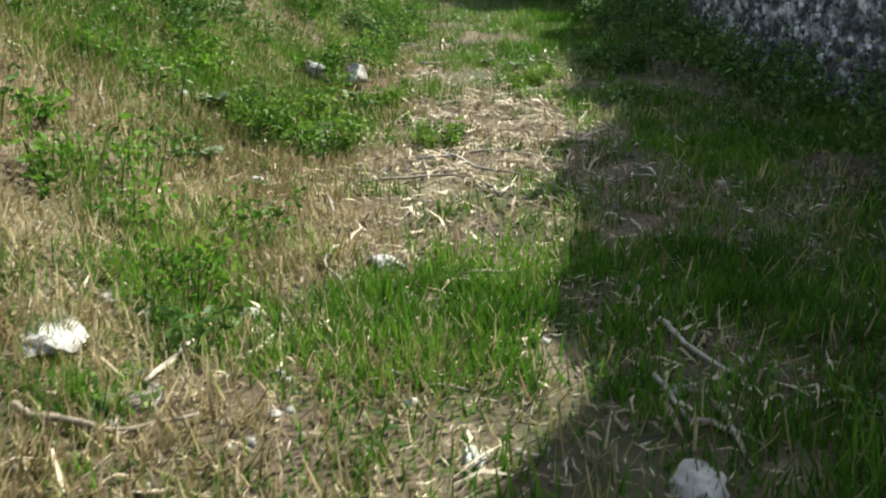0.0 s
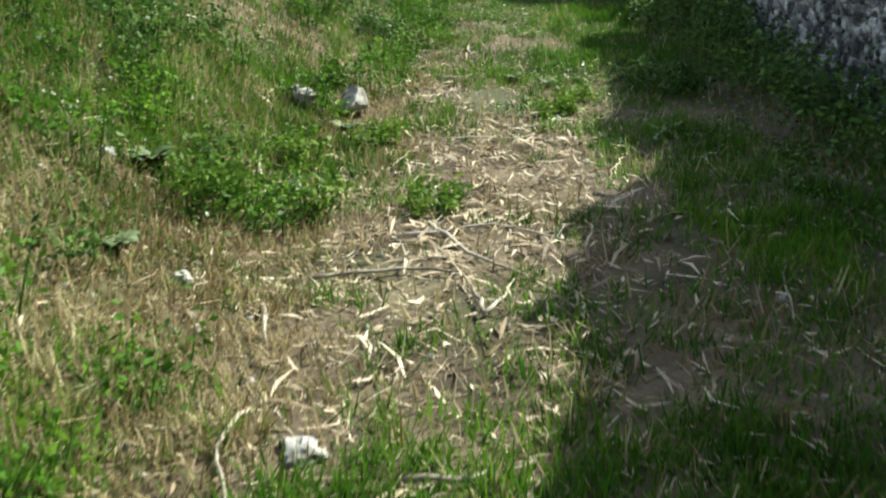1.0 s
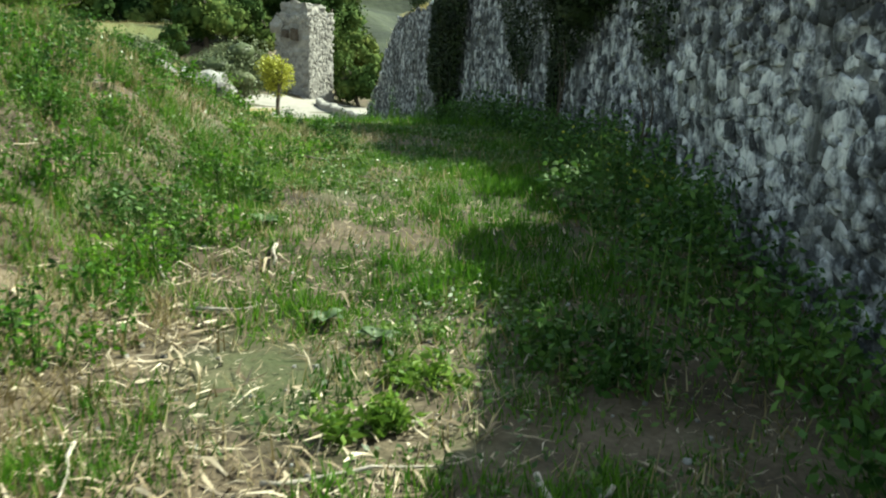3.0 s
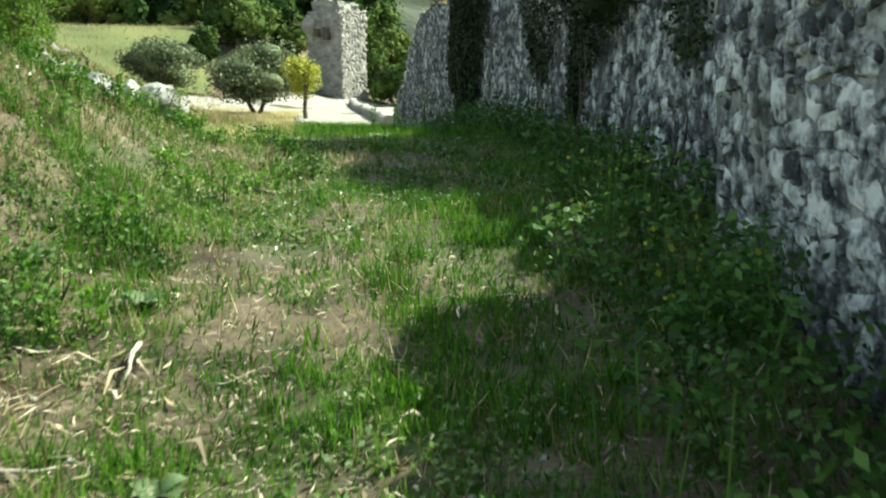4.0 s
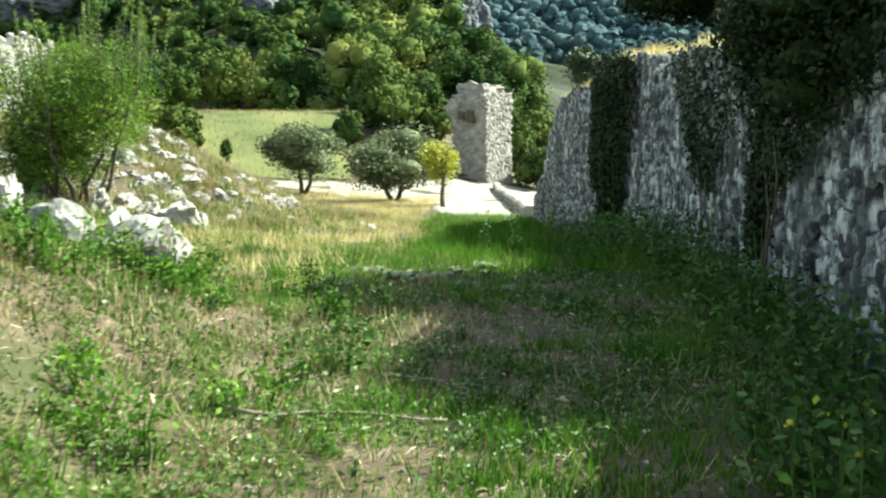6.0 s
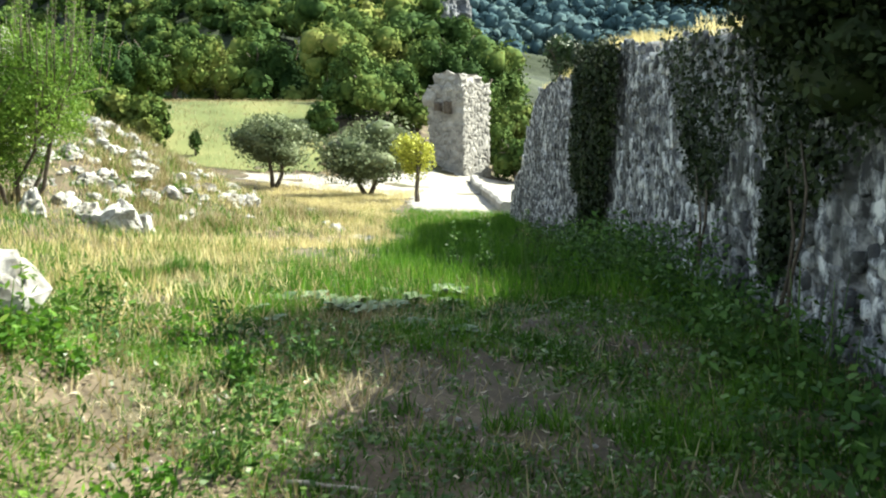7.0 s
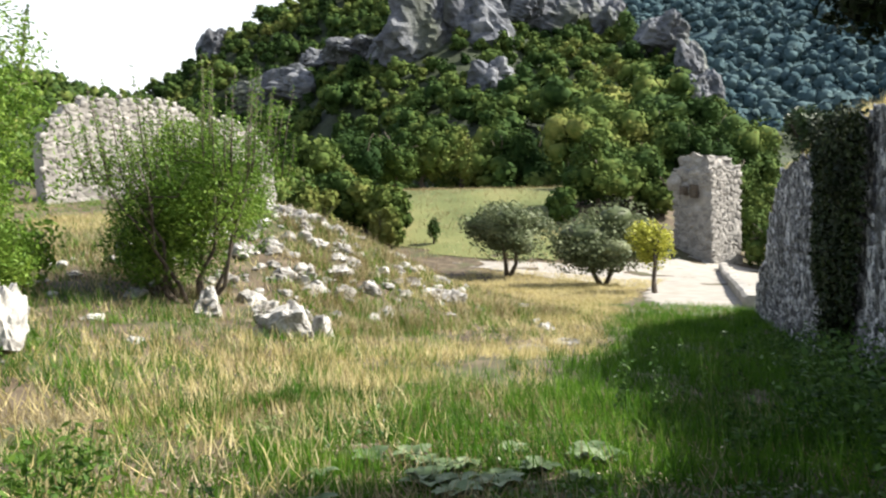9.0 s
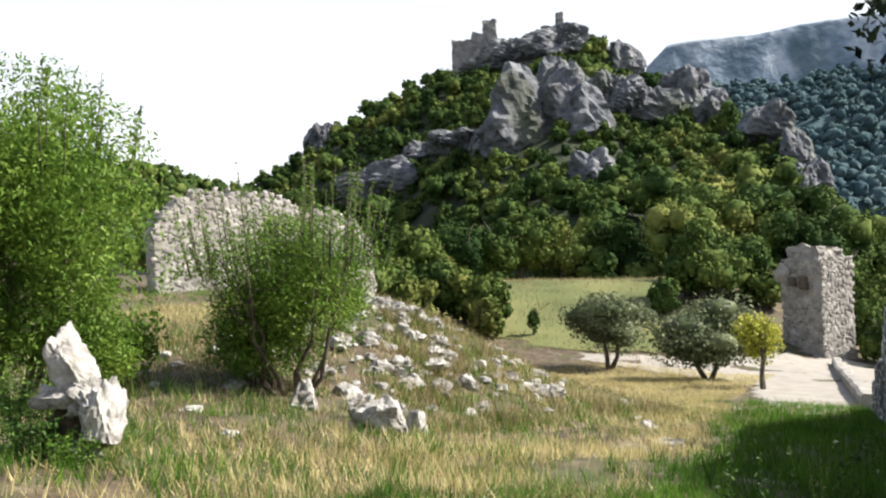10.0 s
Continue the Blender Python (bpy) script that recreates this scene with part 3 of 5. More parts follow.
TOWER = [(-14.4, 77.5), (-13.15, 79.9), (-15.9, 81.3), (-17.2, 78.9)]
TC = (-15.2, 79.4)
tz = gz(-14.5, 78.0)
tower = thing("gate_tower", (*TC, tz), "ruined square gate tower of pale stone beside the road", "tower")
TL = [(a - TC[0], b - TC[1]) for a, b in TOWER]
part("wall", rough_box("tower_wall", TL, -0.8, 6.1, "ruin", 0.3, 0.04, 5, 0.5), tower)
face_stones("front_masonry", TL[3], TL[0], -0.5, 6.0, 0.36, 3, 0.05, "ruin", tower, skip=lambda s, z: 3.4 < z < 4.8 and 1.4 < s < 3.0)
face_stones("side_masonry", TL[0], TL[1], -0.5, 6.0, 0.36, 4, 0.05, "ruin", tower)
# broken springing of the gate arch on the shaded face, and the stump of the upper storey
part("upper_storey", rough_box("upper_storey", [(-1.7, -0.2), (0.5, -1.3), (1.6, 0.6), (-0.6, 1.6)], 5.7, 7.2, "ruin", 0.3, 0.07, 6, 0.9), tower)
part("arch_shoulder", rock_mesh("arch_shoulder", (0.75, 0.45, 0.9), 91, "ruin"), tower).matrix_world = pose(-17.0, 78.9, tz + 4.9, 0, 0, -27)
rs = np.random.RandomState(8)
# Solid dark blocks give the shade of broken sockets by their colour.
for k in range(2):
    me = rough_box("socket_shade", [(-0.2, -0.35), (0.2, -0.35), (0.2, 0.3), (-0.2, 0.3)], 0, 0.9 - 0.3 * k, "bark", 0.2, 0.03, 9 + k, 0.15)
    part("socket_shade", me, tower, "dark block imitating the shade of a broken recess").matrix_world = pose(-15.55 - 0.75 * k, 78.02 + 0.38 * k, tz + 4.1 + 0.2 * k, 0, 0, -27)

# ---- low parapet along the road ----
parapet = thing("parapet", (-9.8, 62.0, gz(-9.8, 62)), "low whitish stone parapet along the gravel road", "wall")
pa, pb = (-5.8, 46.4), (-13.4, 75.8)
n = 40
for k in range(4):
    va, fa = [], []
    for i in range(11):
        t = (k * 10 + i) / n
        x, y = pa[0] + (pb[0] - pa[0]) * t, pa[1] + (pb[1] - pa[1]) * t
        z, j = gz(x, y), 0.05 * (float(N1(y * 3, k)) - 0.5)
        h = 0.45 + 0.1 * (float(N2(y, 7)) - 0.5)
        va += [(x - 0.28 + j + 9.8, y - 62, z - 0.4 - parapet.location.z), (x - 0.26 + j + 9.8, y - 62, z + h - 0.08 - parapet.location.z),
               (x - 0.14 + 9.8, y - 62, z + h - parapet.location.z), (x + 0.2 + 9.8, y - 62, z + h - parapet.location.z),
               (x + 0.28 + 9.8, y - 62, z + h - 0.1 - parapet.location.z), (x + 0.28 + 9.8, y - 62, z - 0.4 - parapet.location.z)]
    for i in range(10):
        fa += [(6 * i + q, 6 * i + q + 1, 6 * i + q + 7, 6 * i + q + 6) for q in range(5)]
    fa += [tuple(range(6)), tuple(60 + q for q in range(6))[::-1]]
    part("wall_section", mesh_of("wall_section", va, fa, "ruin"), parapet)


def sheet(name, inside, xr, yr, step, lift, material, label, category):
    """A patch of ground cover that lies on the land."""
    xs, ys = np.arange(xr[0], xr[1], step), np.arange(yr[0], yr[1], step)
    A, B = np.meshgrid(xs, ys, indexing="ij")
    keep = inside(A, B)
    i = np.arange(A.size).reshape(A.shape)
    q = np.stack([i[:-1, :-1], i[1:, :-1], i[1:, 1:], i[:-1, 1:]], -1)
    q = q[keep[:-1, :-1] & keep[1:, 1:] & keep[1:, :-1] & keep[:-1, 1:]]
    return tagged(new(name, fast_mesh(name, np.stack([A, B, ground_z(A, B) + lift], -1).reshape(-1, 3), q, material, True)), label, category, kind="structure")


def road_mid(y):
    return np.interp(y, [40, 47, 60, 78, 100], [-7.6, -8.3, -10.9, -14.0, -18])


sheet("road", lambda x, y: (x < road_mid(y) + 2.0 + 2.5 * smooth01((y - 46) / 6)) & (x > road_mid(y) - 1.6 - 5.5 * np.exp(-((y - 66) / 9) ** 2) - 8 * np.exp(-((y - 65) / 2.2) ** 2) + 0.8 * N2(x, y))
      & (y > 41.5 + 2 * N2(x, 5.0)), (-30, -1), (40, 79), 0.35, 0.035, "gravel", "pale sunlit gravel road leading to a gate tower", "road")
sheet("meadow", lambda x, y: (EYE[0] - x > np.tan(np.radians(20.6 + 1.2 * N3(x, y))) * (y - EYE[1])) & (y > 65 + 3 * N3(x, y)), (-75, -13), (58, 106), 0.7, 0.05, "meadow",
      "mown yellow-green meadow sloping up to the woods", "meadow")

# ---- ruined house wall on the terrace ----
RA, RB = np.array([-29.5, 39.9]), np.array([-27.0, 50.0])
rc = (RA + RB) / 2
rz0 = gz(*rc)
ruin = thing("ruined_wall", (*rc, rz0), "ruined house wall of pale rubble stone with a broken top", "ruin")
ra, rb = RA - rc, RB - rc
al = (rb - ra) / np.linalg.norm(rb - ra)
nn = np.array([al[1], -al[0]])


def ruin_top(s):
    s = s * 0.845
    return float(np.interp(s, [0, 0.4, 1.6, 4.6, 5.4, 6.0, 7.0, 8.2, 9.0], [2.2, 3.2, 3.8, 3.7, 3.3, 2.8, 3.1, 2.5, 1.0])) + 0.15 * math.sin(s * 9)


v, f = [], []
ss = np.linspace(0, np.linalg.norm(rb - ra), 50)
for s in ss:
    p, t = ra + al * s, ruin_top(s)
    for o, z in ((0, -2.2), (0, t - 0.1), (0.15, t), (0.6, t), (0.75, t - 0.1), (0.75, -2.2)):
        v.append((*(p - nn * o), z))
for i in range(len(ss) - 1):
    f += [(6 * i + q, 6 * i + q + 1, 6 * i + q + 7, 6 * i + q + 6) for q in range(5)]
f += [tuple(range(6)), tuple(6 * (len(ss) - 1) + q for q in range(6))[::-1]]
part("wall", mesh_of("ruin_wall", v, f, "ruin"), ruin)
face_stones("masonry", ra, rb, -1.2, 4.1, 0.28, 23, 0.055, "ruin", ruin, top=ruin_top)
for k, s in enumerate(np.linspace(0.3, 9.8, 28)):
    r = np.random.RandomState(300 + k)
    p = ra + al * s - nn * r.uniform(0.1, 0.6)
    ob = part("coping_stone", rock_mesh("coping_stone", (0.2, 0.15, 0.13), 400 + k, "ruin", sub=2), ruin)
    ob.matrix_parent_inverse = Matrix()
    ob.matrix_basis = pose(p[0], p[1], ruin_top(s) + 0.05, 0, 0, r.uniform(0, 360))

# ---- castle ruin on the crest ----
cx, cy, cz = (float(a) for a in on_hill(castle_hill, 31.6, 0.99))
cz += 2.2
castle = thing("castle_ruin", (cx, cy, cz), "ruined grey castle walls crowning the hill's crest", "castle")


def bearing_frame(az):
    a = math.radians(az)
    return np.array([math.cos(a), math.sin(a)]), np.array([-math.sin(a), math.cos(a)])


ac, ad = bearing_frame(31.6)


def castle_block(name, off, w, d, h, seed, drop=1.2, z=-4.0, label=""):
    c = ac * off
    q = [tuple(c - ac * w / 2 - ad * d / 2), tuple(c + ac * w / 2 - ad * d / 2), tuple(c + ac * w / 2 + ad * d / 2), tuple(c - ac * w / 2 + ad * d / 2)]
    return part(name, rough_box(name, q, z, h, "castle", 0.8, 0.14, seed, drop), castle, label)


M["castle"] = mat("castle_stone", [(0.3, (0.16, 0.16, 0.16)), (0.7, (0.36, 0.35, 0.33))], scale=0.5, fine=3, bump=0.8, bump_dist=0.2)
castle_block("curtain_wall", -4.2, 5.6, 3.0, 3.0, 61, z=-6.0)
castle_block("curtain_wall", 1.0, 6.0, 3.0, 4.6, 62, 1.6, z=-6.0)
castle_block("keep_tower", 2.6, 3.4, 3.0, 7.4, 63, 1.0, z=-6.0)
castle_block("pinnacle", 20.0, 1.8, 1.7, 8.6, 64, 0.5, z=-4.0)
castle_block("pinnacle_wall", 17.6, 4.6, 1.8, 5.4, 65, 1.6, z=-4.0)

# ---- cliffs on the hill: bearing, elevation, half-width, half-height, depth ----
CLIFFS = [(37.9, 4.3, 7.5, 3.6, 5), (36.4, 4.6, 4.5, 3.0, 5), (35.1, 6.1, 3.6, 2.2, 4), (32.8, 6.4, 5.5, 2.4, 5), (31.0, 6.6, 4.5, 3.2, 5), (28.4, 7.2, 8.5, 9.5, 8), (27.2, 8.8, 4.6, 6.5, 6),
          (26.2, 7.6, 5.0, 5.5, 6), (24.3, 8.4, 5.5, 4.6, 6), (22.2, 7.8, 5.0, 4.2, 5), (29.6, 10.9, 9.5, 4.6, 7), (27.0, 11.6, 8.5, 4.0, 6), (23.6, 10.6, 3.6, 4.4, 4),
          (20.1, 8.6, 4.6, 4.4, 5), (18.9, 7.6, 3.0, 3.6, 4), (15.8, 6.5, 3.8, 3.4, 4), (14.5, 5.0, 1.8, 3.0, 3), (13.9, 3.2, 2.2, 3.2, 3), (40.8, 7.0, 3.6, 4.2, 4), (25.5, 4.6, 3.0, 2.6, 4)]
cliff_at = []
for k, (az, el, w, h, d) in enumerate(CLIFFS):
    us = np.linspace(0.05, 1.0, 60)
    pts = [on_hill(castle_hill, az, u) for u in us]
    els = [math.degrees(math.atan2(float(p[2]) - 1.53, math.hypot(float(p[0]) - EYE[0], float(p[1]) - EYE[1]))) for p in pts]
    x, y, z = (float(a) for a in pts[int(np.argmin([abs(e - el) for e in els]))])
    away = math.hypot(x - EYE[0], y - EYE[1])
    z = 1.53 + away * math.tan(math.radians(el))
    cliff_at.append((az, el, away, math.degrees(w / away), math.degrees(h / away)))
    rs = np.random.RandomState(600 + k)
    bm = bmesh.new()
    bmesh.ops.create_icosphere(bm, subdivisions=5 if w > 5 else 4, radius=1.0)
    o = Vector(rs.rand(3) * 40)
    for q in bm.verts:
        c = q.co.copy()
        n1 = noise.noise(Vector((c.x * 1.8, c.y * 1.8, c.z * 0.8)) + o)
        n2 = abs(noise.noise(Vector((c.x * 5, c.y * 5, c.z * 1.6)) + o))
        n3 = abs(noise.noise(Vector((c.x * 11, c.y * 11, c.z * 5)) + o))
        n4 = noise.noise(Vector((c.x * 22, c.y * 22, c.z * 14)) + o)
        m = max(abs(c.x), abs(c.y), abs(c.z)) ** -0.45
        s = m * (1 + 0.45 * n1 - 0.26 * n2 - 0.15 * n3 + 0.06 * n4)
        q.co = Vector((c.x * w * s * (1.1 - 0.35 * c.z), c.y * d * s, c.z * h * s))
    me = bpy.data.meshes.new("cliff")
    bm.to_mesh(me)
    bm.free()
    me.materials.append(M["cliff"])
    ob = tagged(new("cliff", me), "fissured grey limestone cliff on the wooded hillside", "cliff", "cliffs on the hill")
    bx, by = bearing_frame(az)[1]
    ob.matrix_world = pose(x - bx * d * 0.35, y - by * d * 0.35, z, -12, rs.uniform(-14, 14), az + rs.uniform(-25, 25))
# ---- woods ----
def woods(name, places, radius, cards, size, material, label, seed, squash=0.95, lumps=13, share=0.68):
    """Many tree crowns of leafy knobs and leaf clumps in one object."""
    rs = np.random.RandomState(seed)
    temps = []
    for _ in range(7):
        p, d, (lc, lr) = crown_points(rs, cards, (1, 1, squash), lumps, 0.7, 0.4, 0.1)
        temps.append((p, d * 0.8 + p * 0.6, *lump_core(rs, lc, lr, (1, 1, squash), share, 2)))
    V, Q, n = [], [], 0
    for (x, y, z), r in zip(places, radius):
        p, d, cv, cq = temps[rs.randint(7)]
        a = rs.rand() * 6.28
        c, s = math.cos(a), math.sin(a)
        R = np.array([[c, -s, 0], [s, c, 0], [0, 0, 1]]) * np.array([[1], [1], [rs.uniform(0.8, 1.2)]])
        at = np.array([x, y, z + r * 0.62])
        v, q = leaf_cards(rs, (p @ R.T) * r + at, size * (0.6 + 0.4 * r / 3), d @ R.T, 0.8, 0.0, 1.3)
        V += [v, (cv @ R.T) * r + at]
        Q += [q + n, cq + n + len(v)]
        n += len(v) + len(cv)
    return tagged(new(name, fast_mesh(name, np.concatenate(V), np.concatenate(Q), material, True)), label, "woods", kind="stuff")


rs = np.random.RandomState(5)
pl, rr = [], []
taken = {}
for k in range(30000):
    az, u = rs.uniform(12.5, 47), rs.rand() ** 0.75
    rad = (2.3 + 2.9 * rs.rand() ** 1.4) * (1.2 - 0.45 * u) * (1.0 if k < 14000 else 0.55 if k < 21000 else 0.4)
    x, y, z = (float(q) for q in on_hill(castle_hill, az, u))
    # the rock faces and the ledges below them stay free of trees
    far = math.hypot(x - EYE[0], y - EYE[1])
    up = math.degrees(math.atan2(z + rad * 0.8 - 1.53, far))
    ang = math.degrees(rad / far) * 0.7
    tight = 1.0 if k < 21000 else 0.5
    if any(abs(az - c[0]) < tight * (c[3] * 0.7 + ang * 0.3) and abs(up - c[1]) < tight * (c[4] * 0.62 + ang * 0.5) and far < c[2] + 6 for c in cliff_at):
        continue
    if (u > 0.95 and 24 < az < 33) or (u > 0.9 and 30 < az < 34):
        continue
    cell = (int(x // 9), int(y // 9))
    close = [q for i in (-1, 0, 1) for j in (-1, 0, 1) for q in taken.get((cell[0] + i, cell[1] + j), [])]
    if any((q[0] - x) ** 2 + (q[1] - y) ** 2 < (0.74 * (rad + q[2])) ** 2 for q in close):
        continue
    taken.setdefault(cell, []).append((x, y, rad))
    pl.append((x, y, z - 0.2))
    rr.append(rad)
woods("hillside_woods", pl, rr, 400, 0.6, "oak", "dense evergreen oak woods covering the steep hillside", 6)
pl, rr = [], []
for k in range(420):
    x, y, z = on_hill(low_hill, rs.uniform(44.5, 62), rs.rand() ** 0.6)
    pl.append((float(x), float(y), float(z)))
    rr.append(rs.uniform(4, 7))
woods("far_woods", pl, rr, 50, 1.5, "oak", "distant oak woods on a low hill", 7, lumps=6, share=0.8)


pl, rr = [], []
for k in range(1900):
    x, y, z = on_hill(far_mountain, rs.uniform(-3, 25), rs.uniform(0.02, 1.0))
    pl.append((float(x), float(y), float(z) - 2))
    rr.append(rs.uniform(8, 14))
woods("mountain_woods", pl, rr, 30, 2.4, "haze", "woods on the far mountain's slope, tinted blue for haze", 9, lumps=3, share=1.0)

# single trees along the far edge of the meadow and below the terrace: bearing, distance, height, half-width
for k, (az, r, h, w) in enumerate([(37.6, 62, 5.0, 2.6), (36.2, 60, 4.6, 2.3), (34.6, 66, 4.2, 2.2), (33.0, 64, 3.8, 2.2), (31.6, 63, 3.6, 2.0), (39.2, 58, 5.0, 2.4),
                                   (35.6, 76, 5.2, 3.0), (33.4, 88, 6.5, 3.4), (31.4, 92, 6.8, 3.4), (29.4, 94, 6.6, 3.2), (27.4, 95, 6.8, 3.4), (25.2, 95, 7.0, 3.6),
                                   (20.9, 88, 8.4, 4.2), (23.1, 93, 6.8, 3.4), (18.6, 90, 8.0, 3.8), (16.2, 92, 8.0, 4.0), (14.0, 92, 9.0, 4.6), (11.6, 88, 9.0, 4.6),
                                   (12.9, 80, 6.0, 3.2), (10.4, 78, 5.0, 3.0), (19.4, 78, 5.0, 2.6), (41.0, 56, 5.0, 2.6), (43, 60, 5.6, 3), (45.6, 60, 5.6, 3), (48.5, 62, 6, 3.2),
                                   (17.0, 78, 4.0, 2.0), (19.6, 70, 6.0, 4.0), (17.6, 73, 5.0, 2.6), (16.2, 72, 4.2, 2.4), (21.6, 66, 2.6, 1.5), (15.0, 84, 6.5, 3.2), (11.6, 70, 3.6, 2.0), (10.2, 66, 3.8, 2.2),
                                   (31.8, 61, 2.7, 1.35), (34.3, 75, 3.2, 1.7), (33.2, 70, 2.2, 1.2), (37.0, 70, 3.6, 2.0), (35.6, 66, 2.2, 1.2)]):
    a = math.radians(az)
    x, y = EYE[0] - math.sin(a) * r, EYE[1] + math.cos(a) * r
    tree("oak_tree", (x, y, gz(x, y)), h, (w, w, h * 0.54), 1, 2700, 0.34, "oak", "dark round-crowned evergreen oak at the edge of the meadow", 700 + k,
         group="oaks round the meadow", lumps=20, lump=0.4, aspect=0.75, core=0.66, facing=0.9)
tree("cypress_shrub", (-29.3, 68.4, gz(-29.3, 68.4)), 1.7, (0.5, 0.5, 0.85), 1, 500, 0.2, "oak", "small dark upright shrub in the meadow", 790)

# ---- trees and bushes near the path ----
tree("olive_tree", (-21.5, 62.2, gz(-21.5, 62.2)), 4.3, (3.0, 3.0, 1.95), 2, 9000, 0.17, "olive",
     "small silvery olive tree with two stems in dry grass", 11, group="olive trees", lumps=30, core=0.5)
tree("olive_tree", (-14.7, 57.8, gz(-14.7, 57.8)), 4.2, (3.7, 3.7, 2.05), 2, 13000, 0.17, "olive",
     "wide dark olive tree standing at the meadow's edge", 12, group="olive trees", lumps=30, core=0.5)
tree("young_tree", (-11.0, 53.4, gz(-11.0, 53.4)), 3.3, (1.15, 1.15, 1.25), 2, 3600, 0.14, "yellow", "young tree with yellow leaves beside the gravel road", 13)
tree("willow_bush", (-11.0, 27.3, gz(-11.0, 27.3)), 3.5, (2.0, 2.0, 1.8), 9, 30000, 0.08, "bush",
     "many-stemmed bright green willow bush on the terrace", 14, "bush", lean=0.55, aspect=0.3, base=0.09, shoots=70, lumps=48, lump=0.34, facing=0.45, reach=0.95, flat=-0.35)
tree("leafy_tree", (-11.5, 22.5, gz(-11.5, 22.5)), 4.9, (2.55, 2.5, 2.45), 4, 60000, 0.08, "bush", "dense green leafy tree behind a white rock outcrop", 15,
     "tree", lean=0.4, aspect=0.4, base=0.09, lumps=60, lump=0.34, facing=0.6, shoots=30, reach=0.6, flat=-0.4)
for k, (x, y, h, r) in enumerate([(-10.6, 23.1, 1.9, 0.9), (-11.1, 22.0, 2.1, 1.0), (-12.0, 21.7, 2.2, 1.1)]):
    tree("low_shrub", (x, y, gz(x, y)), h, (r, r, h * 0.55), 4, 6500, 0.065, "bush", "leafy green shrub at the foot of the tree", 160 + k, "bush", base=0.03, aspect=0.4, shoots=8, lumps=22)
tree("low_shrub", (-11.5, 27.0, gz(-11.5, 27.0)), 1.5, (1.3, 1.1, 0.8), 5, 7000, 0.075, "bush", "low dark green growth round the willow stems", 163, "bush", base=0.03, aspect=0.35)
tree("low_shrub", (-13.2, 25.6, gz(-13.2, 25.6)), 1.3, (0.9, 0.9, 0.65), 4, 2200, 0.11, "bush", "low green shrub on the terrace", 16, "bush", base=0.03)
tree("juniper", (-17.6, 35.2, gz(-17.6, 35.2)), 2.4, (0.5, 0.5, 1.2), 1, 1600, 0.12, "oak", "dark narrow juniper on the slope below the ruin", 17, "shrub")
tree("overhanging_tree", (1.75, 18.5, float(top_z(18.5)) - 0.02), 1.25, (1.65, 2.3, 1.0), 3, 40000, 0.058, "evergreen",
     "dark evergreen tree on the wall top hanging over the path", 18, lean=0.4, base=0.07, lumps=70, lump=0.3, droop=0.5, low=-0.45, core=0.6, flat=-0.2)
tree("overhanging_tree", (0.95, 20.5, float(top_z(20.5)) - 0.02), 1.65, (1.95, 1.6, 0.95), 3, 26000, 0.055, "evergreen",
     "dark evergreen shrub rooted on the wall top", 19, lean=0.4, base=0.05, lumps=34, lump=0.34, droop=0.5, low=-0.35, core=0.6)
tree("wall_shrub", (-2.35, 33.9, float(top_z(33.9)) - 0.02), 1.15, (0.55, 0.5, 0.6), 2, 1900, 0.09, "ivy", "small dark green shrub growing on the wall top", 20, "shrub", base=0.03)


# ---- ivy and hanging growth on the wall ----
def creeper(name, label, spans, count, size, material, seed, thick=0.3):
    """Leaves over a patch of the wall: spans are (up, from, to) along the wall."""
    rs = np.random.RandomState(seed)
    up, lo, hi = (np.array([s[i] for s in spans]) for i in range(3))
    z = rs.uniform(up.min(), up.max(), count)
    a, b = np.interp(z, up, lo), np.interp(z, up, hi)
    t = rs.rand(count)
    y = a + (b - a) * t + rs.normal(size=count) * 0.12
    bulge = thick * (0.35 + 0.65 * np.sin(np.clip(t, 0, 1) * math.pi)) * (0.4 + 0.8 * N2(y * 2, z * 2))
    z = np.minimum(z + rs.normal(size=count) * 0.06, top_z(y) + 0.25)
    x = face_x(y) - bulge * rs.rand(count) ** 0.5 + 0.02
    nrm = np.tile([-0.95, -0.25, 0.2], (count, 1))
    v, q = leaf_cards(rs, np.stack([x, y, z], 1), size, nrm, 0.85, 0.3, 0.9)
    ya = float((a.mean() + b.mean()) / 2)
    root = thing(name, (float(face_x(ya)), ya, gz(float(face_x(ya)), ya)), label, "climbing plant")
    root_i = np.array(root.location)
    part("leaves", fast_mesh("leaves", v - root_i, q, material), root)
    st = []
    for k in range(2):
        y0 = ya + (k - 0.5) * 0.22
        pts = []
        for s in range(6):
            zz = gz(float(face_x(y0)), y0) - 0.1 + (up.max() - up.min()) * s / 6
            yy = y0 + 0.15 * math.sin(s * 1.3 + k)
            pts.append((float(face_x(yy)) - 0.05 - root_i[0], yy - root_i[1], zz - root_i[2]))
        st.append(limb(pts, [0.018, 0.016, 0.014, 0.012, 0.01, 0.006], 5))
    v, f = join(st)
    part("stem", mesh_of("stem", v, f, "bark", True), root, "woody ivy stems")
    return root


